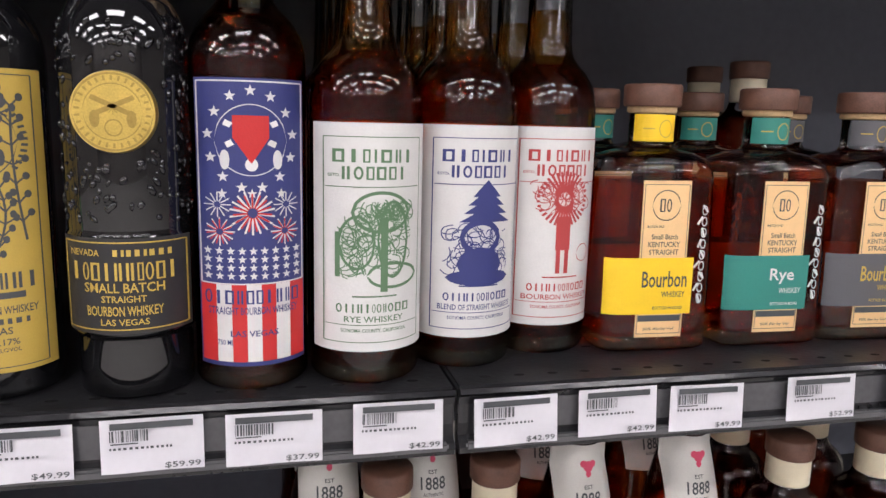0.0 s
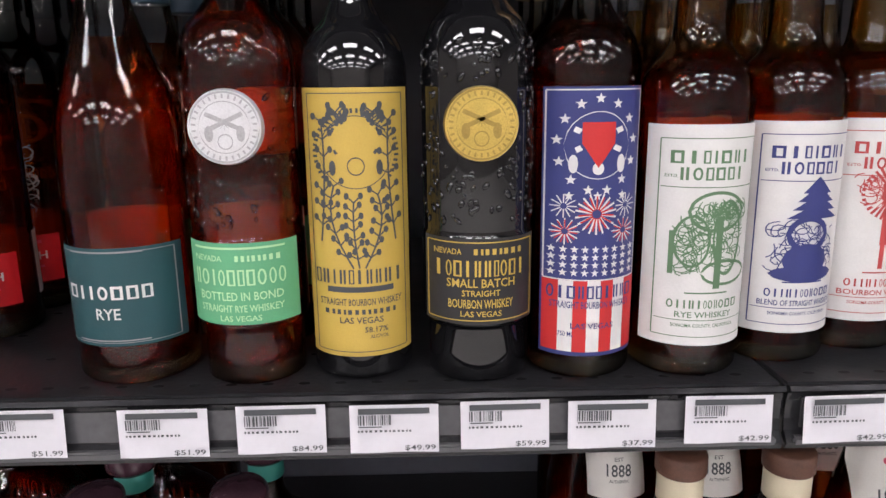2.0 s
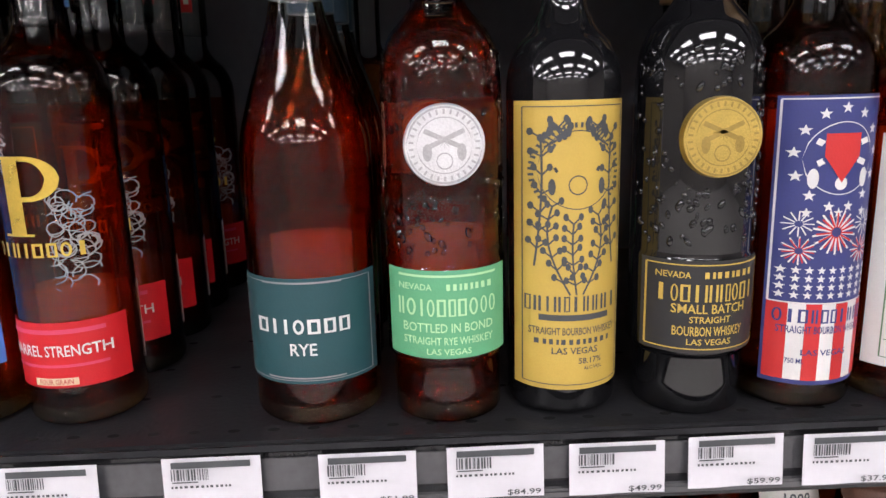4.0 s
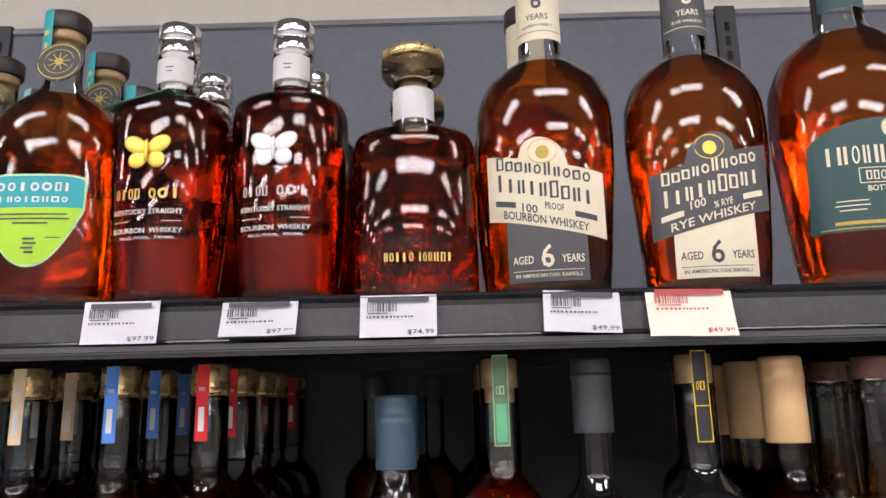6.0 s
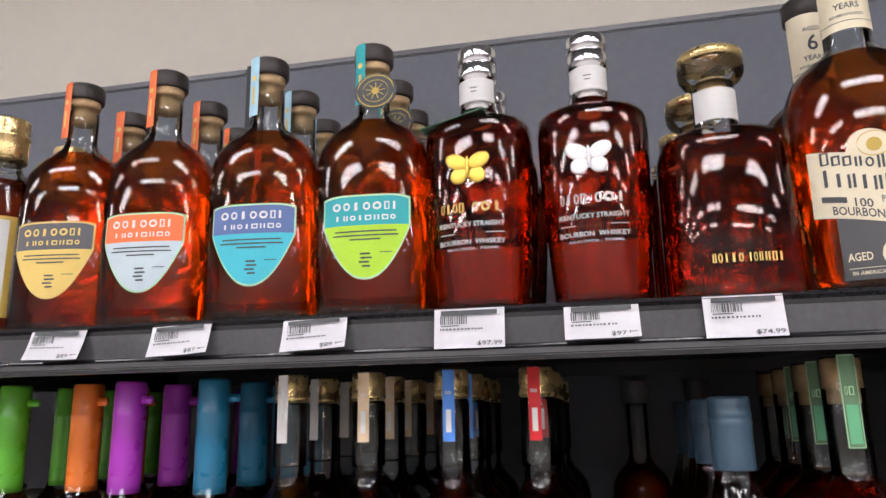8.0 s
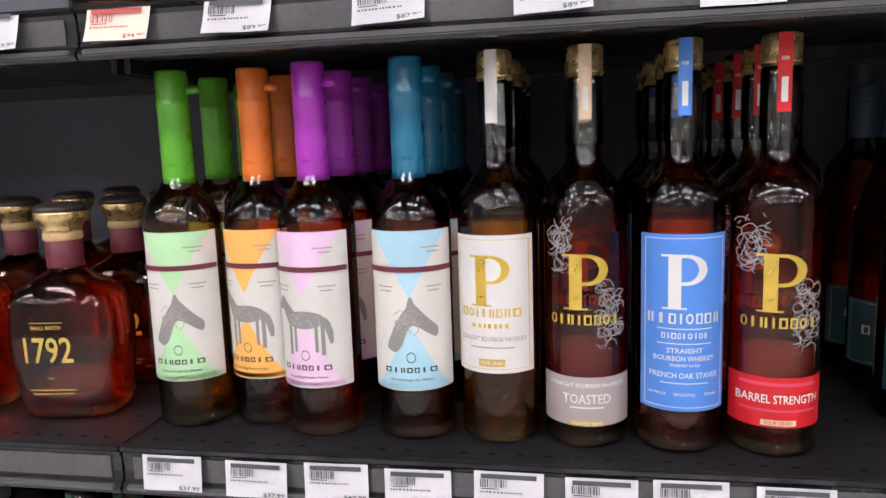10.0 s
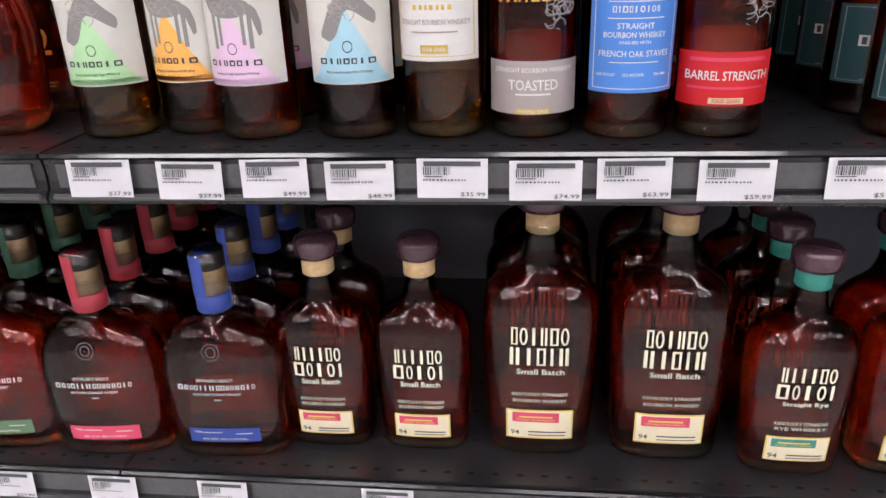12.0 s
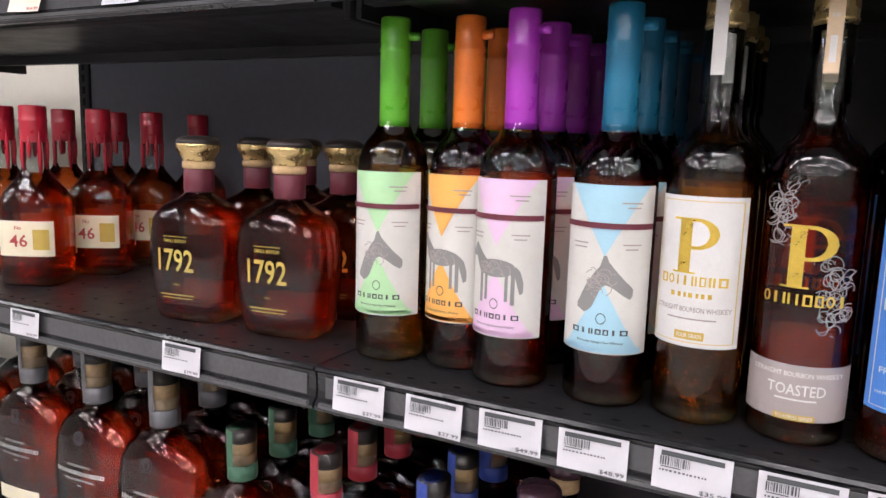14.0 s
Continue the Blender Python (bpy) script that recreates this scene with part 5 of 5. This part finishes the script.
# ---- shelving ----
def shelf(width, name_label):
    e = tagged(new("shelf"), name_label, "shelf", "shelves of the wall unit")
    d = BACK - FRONT
    bm = bmesh.new()
    box(bm, 0.001, width - 0.001, 0.004, d - 0.004, -0.022, 0, 0.002)
    part("deck", bm, SHELF, e, smooth=False)
    bm = bmesh.new()
    prof = [(0.004, -0.001), (-0.001, 0.0), (-0.003, -0.003), (0.001, -0.006), (0.003, -0.012), (0.0035, -0.026), (0.002, -0.034), (-0.002, -0.038), (-0.004, -0.041), (-0.002, -0.046), (0.004, -0.046), (0.010, -0.042), (0.010, -0.004)]
    a = [bm.verts.new((0.0015, y, z)) for y, z in prof]
    b = [bm.verts.new((width - 0.0015, y, z)) for y, z in prof]
    n = len(prof)
    for i in range(n):
        bm.faces.new((a[i], a[(i + 1) % n], b[(i + 1) % n], b[i]))
    bm.faces.new(a[::-1])
    bm.faces.new(b)
    part("price_rail", bm, RAIL, e, "glossy black price rail", smooth=False)
    bm = bmesh.new()
    for x0, x1 in ((0.012, width - 0.012),):
        box(bm, x0, x1, 0.0012, 0.0028, -0.032, -0.010)
    part("rail_strip", bm, RAILSHEEN, e, "clear plastic strip of the rail", smooth=False)
    bm = bmesh.new()
    box(bm, 0.006, width - 0.006, -0.0052, 0.003, -0.0425, -0.0365, 0.0015)
    part("rail_lip", bm, RAILLIP, e, "shiny lower lip of the rail", smooth=False)
    bm = bmesh.new()
    box(bm, 0.02, width - 0.02, 0.05, 0.07, -0.040, -0.0225)
    box(bm, 0.02, width - 0.02, d - 0.08, d - 0.06, -0.040, -0.0225)
    for x in (0.004, width - 0.010):
        box(bm, x, x + 0.006, 0.06, d - 0.004, -0.052, -0.0225)
    part("bracket", bm, STEEL, e, smooth=False)
    # Flat black discs on the deck paint the shade inside punched holes.
    bm = bmesh.new()
    for row, y in enumerate((0.020, 0.075, 0.130, 0.190)):
        for i in range(int(width / 0.0254) - 1):
            if row and i % 2:
                continue
            bmesh.ops.create_circle(bm, cap_ends=True, segments=8, radius=1, matrix=Matrix.Translation((0.025 + 0.0254 * i, y, 0.0004)) @ Matrix.Diagonal((0.0042, 0.0024, 1, 1)))
    tagged(part("hole_row", bm, HOLESHADE, e, smooth=False), kind="stuff")
    return e


for lev, z in DECK.items():
    for a, b in zip(SEAMS, SEAMS[1:]):
        s = shelf(b - a, "black powder-coated steel shelf with price rail")
        s.matrix_basis = pose(a, FRONT, z)

for a, b in zip(UPRIGHTS, UPRIGHTS[1:]):
    bm = bmesh.new()
    box(bm, a + 0.017, b - 0.017, BACK, BACK + 0.02, 0.1, PANEL_TOP - 0.012)
    e = tagged(part("back_panel", bm, PANEL, None, smooth=False), "charcoal steel back panel of the shelving", "panel", "back panels")
    bm = bmesh.new()
    box(bm, a + 0.017, b - 0.017, BACK - 0.004, BACK + 0.022, PANEL_TOP - 0.012, PANEL_TOP, 0.002)
    part("top_trim", bm, PANELTRIM, e, smooth=False)
for x in UPRIGHTS:
    e = tagged(new("shelf_upright"), "slotted black steel upright between back panels", "upright", "slotted uprights")
    e.matrix_basis = pose(x, BACK, 0)
    bm = bmesh.new()
    box(bm, -0.016, 0.016, -0.006, 0.03, 0, PANEL_TOP + 0.004, 0.001)
    part("post", bm, STEEL, e, smooth=False)
    # Thin black boxes on the post paint the darkness inside its slots.
    bm = bmesh.new()
    for i in range(80):
        box(bm, -0.004, 0.004, -0.0068, -0.0055, 0.2 + 0.0254 * i, 0.2 + 0.0254 * i + 0.016)
    tagged(part("slot", bm, HOLESHADE, e, smooth=False), kind="stuff")
bm = bmesh.new()
box(bm, SEAMS[0], SEAMS[-1], FRONT + 0.03, BACK, 0, 0.12)
tagged(part("shelf_plinth", bm, SHELF, None, smooth=False), "black steel kick plate below the shelving", "plinth", kind="structure")


# ---- price tags ----
TAGFACE = Shape([(-0.1, 1.0, 0.0, 9), (0.1, 1.0, 0.0, 9)])
TAGFACE.front = lambda u, v, l: (u, -l, v)
TAGN = [0]


def price_tag(x, z, price, w=0.060, h=0.034, tilt=0.0, peach=False, drop=0.0, out=0.0):
    e = tagged(new("price_tag"), "peach worn paper price tag with barcode" if peach else "white paper price tag with barcode on the rail", "price tag", "price tags on shelf rails")
    TAGN[0] += 1
    rnd = random.Random(TAGN[0])
    bm = bmesh.new()
    n = 6
    rows = []
    for i in range(n + 1):
        u = -w / 2 + w * i / n
        rows.append([bm.verts.new((u, -0.0014 - 0.0012 * out * (j / 3) ** 2 * 3 - 0.0006 * math.sin(i * 1.3) * (j / 3), h / 2 - h * j / 3)) for j in range(4)])
    for p, q in zip(rows, rows[1:]):
        for j in range(3):
            bm.faces.new((p[j], p[j + 1], q[j + 1], q[j]))
    part("card", bm, CARDPEACH if peach else CARD, e)
    items = [("b", 0.0, h / 2 - 0.004, w * 0.80, 0.0042), ("blk", 13, -0.006, h / 2 - 0.0180, w * 0.62, 0.0015), ("b", -0.016, h / 2 - 0.0150, w * 0.26, 0.0008)]
    x_ = -w * 0.40
    while x_ < -w * 0.02:
        d = rnd.choice((0.0004, 0.0007, 0.0011))
        items.append(("b", x_, h / 2 - 0.0102, d, 0.0072))
        x_ += d + rnd.choice((0.0005, 0.0008, 0.0010))
    if price:
        items.append(("t", price, w * 0.5 - 0.0125, -h / 2 + 0.0036 + drop, 0.021, 0.0042))
    bm = bmesh.new()
    for it in items:
        draw(bm, TAGFACE, it, 0.0030 + 0.0036 * out * 0.4)
    tagged(part("print", bm, PAPER["rust"] if peach else INK, e, smooth=False), kind="stuff")
    e.matrix_basis = pose(x, FRONT - 0.0035, z, -4 - 10 * out, tilt, 0)


MID, TOP, LOW = DECK["mid"], DECK["top"], DECK["low"]
zt = MID - 0.0225
for x, p in ((-0.833, "$37.99"), (-0.749, "$37.99"), (-0.672, "$49.99"), (-0.597, "$48.99"), (-0.517, "$35.99"), (-0.439, "$74.99"), (-0.367, "$63.99"), (-0.286, "$59.99"), (-0.187, "$51.99"),
             (-0.092, "$51.99"), (-0.013, "$84.99"), (0.063, "$49.99"), (0.138, "$59.99"), (0.211, "$37.99"), (0.291, "$42.99"), (0.373, "$42.99"), (0.449, "$42.99"), (0.520, "$49.99"), (0.618, "$52.99"), (0.71, "$59.99")):
    price_tag(x, zt - 0.001 * math.sin(x * 40), p, tilt=random.Random(int(x * 1000)).uniform(-0.7, 0.7))
for x in (-1.53, -1.36, -1.075):
    price_tag(x, zt, "$39.99")
for x, p, o, peach in ((-0.972, "$29.99", 0.8, False), (-0.845, "$94.99", 0.9, True), (-0.735, "$89.99", 1.0, False), (-0.605, "$87.99", 1.0, False), (-0.475, "$89.99", 1.0, False), (-0.337, "$97.99", 0.2, False), (-0.228, "$97.99", 1.0, False), (-0.119, "$74.99", 0.4, False), (0.024, "$49.99", 0.6, False), (0.312, "$79.99", 0.6, True), (-1.32, "$64.99", 0.6, True), (-1.15, "$59.99", 0.6, False)):
    price_tag(x, TOP - 0.0185, p, 0.060, 0.034 if o < 0.9 else 0.030, tilt=random.Random(int(x * 999)).uniform(-3, 3) if o > 0.5 else 0, peach=peach, out=o)
price_tag(0.108, TOP - 0.021, "$49.99", 0.067, 0.040, 1.0, True, 0.001, 0.8)
for x, p in ((-0.90, "$38.99"), (-0.775, "$38.99"), (-0.595, "$32.99"), (-0.375, "$52.99"), (-0.155, "$32.99"), (-1.02, "$37.99"), (-1.2, "$54.99")):
    price_tag(x, LOW - 0.0225, p, 0.055, 0.033)


# ---- bottles on their shelves ----
def row(make, x, level, y, count=3, step=0.08, group="", rz=0.0, jitter=0.003, lean=0.0):
    first = make()
    if group:
        first["group"] = group
    z = DECK[level] + 0.0008
    first.matrix_basis = pose(x, y, z, 0, 0, rz)
    rnd = random.Random(int(abs(x) * 1000))
    for i in range(1, count):
        if y + step * i > BACK - 0.045:
            break
        copy_thing(first, pose(x + rnd.uniform(-jitter, jitter) + lean * i, y + step * i, z, 0, 0, rz + rnd.uniform(-14, 14)))
    return first


# middle shelf
row(lambda: hook("hgreen", WAX["green"], "amber", False, "whiskey bottle with green wax neck and green hourglass label"), -0.851, "mid", 0.650, 4, 0.085, "wax-necked bottles", 8)
row(lambda: hook("horange", WAX["orange"], "red", True, "whiskey bottle with orange wax neck and orange hourglass label"), -0.772, "mid", 0.664, 4, 0.085, "wax-necked bottles", -10)
row(lambda: hook("hpink", WAX["purple"], "red", True, "whiskey bottle with purple wax neck and pink hourglass label"), -0.706, "mid", 0.642, 4, 0.085, "wax-necked bottles", -6)
row(lambda: hook("hblue", WAX["teal"], "dark", False, "whiskey bottle with teal wax neck and pale blue hourglass label"), -0.612, "mid", 0.642, 4, 0.085, "wax-necked bottles", 6)
row(p_white, -0.530, "mid", 0.644, 4, 0.082, "", -6)
row(p_toasted, -0.450, "mid", 0.642, 4, 0.082, "", 0)
row(p_blue, -0.368, "mid", 0.638, 4, 0.082, "", 0)
row(p_red, -0.289, "mid", 0.638, 5, 0.080, "", -4)
row(bag_bottle, -0.185, "mid", 0.985, 1)
row(bag_bottle, -0.105, "mid", 0.985, 1)
row(cone_rye, -0.127, "mid", 0.629, 4, 0.088, "", -4)
row(wagon_green, -0.039, "mid", 0.619, 4, 0.080)
row(gold_label, 0.039, "mid", 0.624, 1, 0.08, "", 4)
row(wagon_black, 0.123, "mid", 0.616, 1, 0.08, "", 0)
row(flag_label, 0.197, "mid", 0.619, 4, 0.080, "", 4)
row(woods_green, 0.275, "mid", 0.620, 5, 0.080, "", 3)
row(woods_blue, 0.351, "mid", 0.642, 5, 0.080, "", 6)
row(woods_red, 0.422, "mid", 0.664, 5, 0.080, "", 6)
row(lambda: trail("yellow", "Bourbon", "yellow", "square whiskey bottle with yellow band and peach label"), 0.509, "mid", 0.655, 1, 0.1, "", -2)
row(lambda: trail("wgreen", "Rye", "wgreen", "square whiskey bottle with green band and peach label"), 0.615, "mid", 0.655, 3, 0.1, "", -2)
row(lambda: trail("wgreen", "Rye", "wgreen", "square whiskey bottle with green band and peach label"), 0.505, "mid", 0.755, 3, 0.1, "", 10)
row(lambda: trail("grey", "Bourbon", "grey", "square whiskey bottle with grey band and peach label"), 0.712, "mid", 0.655, 2, 0.1, "", -3)
row(cask, 0.74, "mid", 0.86, 2, 0.09)
row(nine, -1.132, "mid", 0.650, 4, 0.105, "gold numeral decanters", 8)
row(nine, -0.994, "mid", 0.655, 4, 0.105, "gold numeral decanters", 8)
row(wax_red, -1.61, "mid", 0.70, 3, 0.108, "red wax bottles", 28)
row(wax_red, -1.487, "mid", 0.672, 4, 0.108, "red wax bottles", 28)

# top shelf
row(times, -0.900, "top", 0.650, 2, 0.1, "", 6)
row(lambda: shield_bottle("grey", "straw", "tangerine", "whiskey flask with grey and straw shield label"), -0.797, "top", 0.645, 2, 0.085, "shield-label flasks", 8)
row(lambda: shield_bottle("tangerine", "paleblue", "tangerine", "whiskey flask with orange and pale blue shield label"), -0.686, "top", 0.640, 4, 0.085, "shield-label flasks", 6)
row(lambda: shield_bottle("slate", "sky", "hblue", "whiskey flask with navy and sky blue shield label"), -0.564, "top", 0.640, 4, 0.085, "shield-label flasks", 6)
row(lambda: shield_bottle("aqua", "lime", "aqua", "whiskey flask with teal and lime shield label", True), -0.445, "top", 0.640, 3, 0.085, "shield-label flasks", 4)
row(lambda: run_bottle(True, "tapered whiskey bottle with coloured winged emblem", True), -0.335, "top", 0.642, 3, 0.108, "winged emblem bottles", -4)
row(lambda: run_bottle(False, "tapered whiskey bottle with silver winged emblem"), -0.224, "top", 0.642, 3, 0.108, "winged emblem bottles", -4)
row(august, -0.109, "top", 0.645, 4, 0.108, "", 2)
row(piggy_cream, 0.013, "top", 0.640, 2, 0.10, "", -11)
row(piggy_black, 0.152, "top", 0.640, 1, 0.10, "", -5)
row(farm, 0.304, "top", 0.645, 1, 0.115, "", 0)

# lower shelf
row(lambda: reserve(WOODBIG, 1.27, PANELTRIM, "cream", "large flask bottle with dark metal cap and cream label", "dark grey cap"), -1.325, "low", 0.64, 4, 0.085, "flask bottles", 4)
row(lambda: reserve(WOODBIG, 1.27, PANELTRIM, "cream", "large flask bottle with dark metal cap and cream label", "dark grey cap"), -1.180, "low", 0.63, 4, 0.085, "flask bottles", 4)
row(lambda: reserve(WOOD_, 1.05, PAPER["ashgreen"], "green", "flask whiskey bottle with green cap and label", "green capsule"), -1.042, "low", 0.624, 5, 0.078, "flask bottles", 4, 0.003)
row(lambda: reserve(WOOD_, 1.05, PAPER["capred"], "pinkred", "flask whiskey bottle with red cap and label", "red capsule"), -0.914, "low", 0.622, 5, 0.078, "flask bottles", 4, 0.003)
row(lambda: reserve(WOOD_, 1.05, PAPER["capblue"], "capblue", "flask whiskey bottle with blue cap and label", "blue capsule"), -0.778, "low", 0.626, 4, 0.078, "flask bottles", 3, 0.003)
row(lambda: craig(CRAIG, 1, 1, CORK, "pinkred", "Small Batch", "dark whiskey bottle with plum stopper and cream lettering"), -0.670, "low", 0.650, 2, 0.085, "plum-stoppered bottles", 0)
row(lambda: craig(CRAIG, 1, 1, CORK, "pinkred", "Small Batch", "dark whiskey bottle with plum stopper and cream lettering"), -0.563, "low", 0.650, 1, 0.085, "plum-stoppered bottles", 0)
row(lambda: craig(CRAIGBIG, 1.23, 1.16, CORK, "pinkred", "Small Batch", "large dark whiskey bottle with plum stopper and cream lettering"), -0.438, "low", 0.655, 3, 0.09, "plum-stoppered bottles", 0)
row(lambda: craig(CRAIGBIG, 1.23, 1.16, CORK, "pinkred", "Small Batch", "large dark whiskey bottle with plum stopper and cream lettering"), -0.305, "low", 0.655, 3, 0.09, "plum-stoppered bottles", 0)
row(lambda: craig(CRAIG, 1, 1.02, PAPER["wgreen"], "wgreen", "Straight Rye", "whiskey bottle with plum stopper and green neck ring"), -0.182, "low", 0.635, 4, 0.075, "plum-stoppered bottles", 0)
row(lambda: craig(CRAIG, 1, 1.02, PAPER["wgreen"], "wgreen", "Straight Rye", "whiskey bottle with plum stopper and green neck ring"), -0.068, "low", 0.640, 2, 0.085, "plum-stoppered bottles", 0)
for x, y in ((0.255, 0.72), (0.345, 0.72), (0.470, 0.67), (0.575, 0.67)):
    row(rose, x, "low", y, 3, 0.09, "cream-necked bottles")
for x, y in ((0.300, 0.665), (0.393, 0.665)):
    row(cask, x, "low", y, 1)
for x in (0.68, 0.78):
    row(cask, x, "low", 0.66, 3, 0.09)

for x in (-1.475, -1.625):
    row(lambda: reserve(WOODBIG, 1.27, PANELTRIM, "cream", "large flask bottle with dark metal cap and cream label", "dark grey cap"), x, "low", 0.645, 3, 0.09, "flask bottles", 4)

# bottom shelf
for x in (-1.05, -0.955, -0.855, -0.745, -0.66, -0.56):
    row(one_oh_one, x, "base", 0.655, 2, 0.085, "red-capped bottles", 12)
for x in (-0.46, -0.37, -0.28):
    row(rose, x, "base", 0.655, 2, 0.09, "cream-necked bottles")
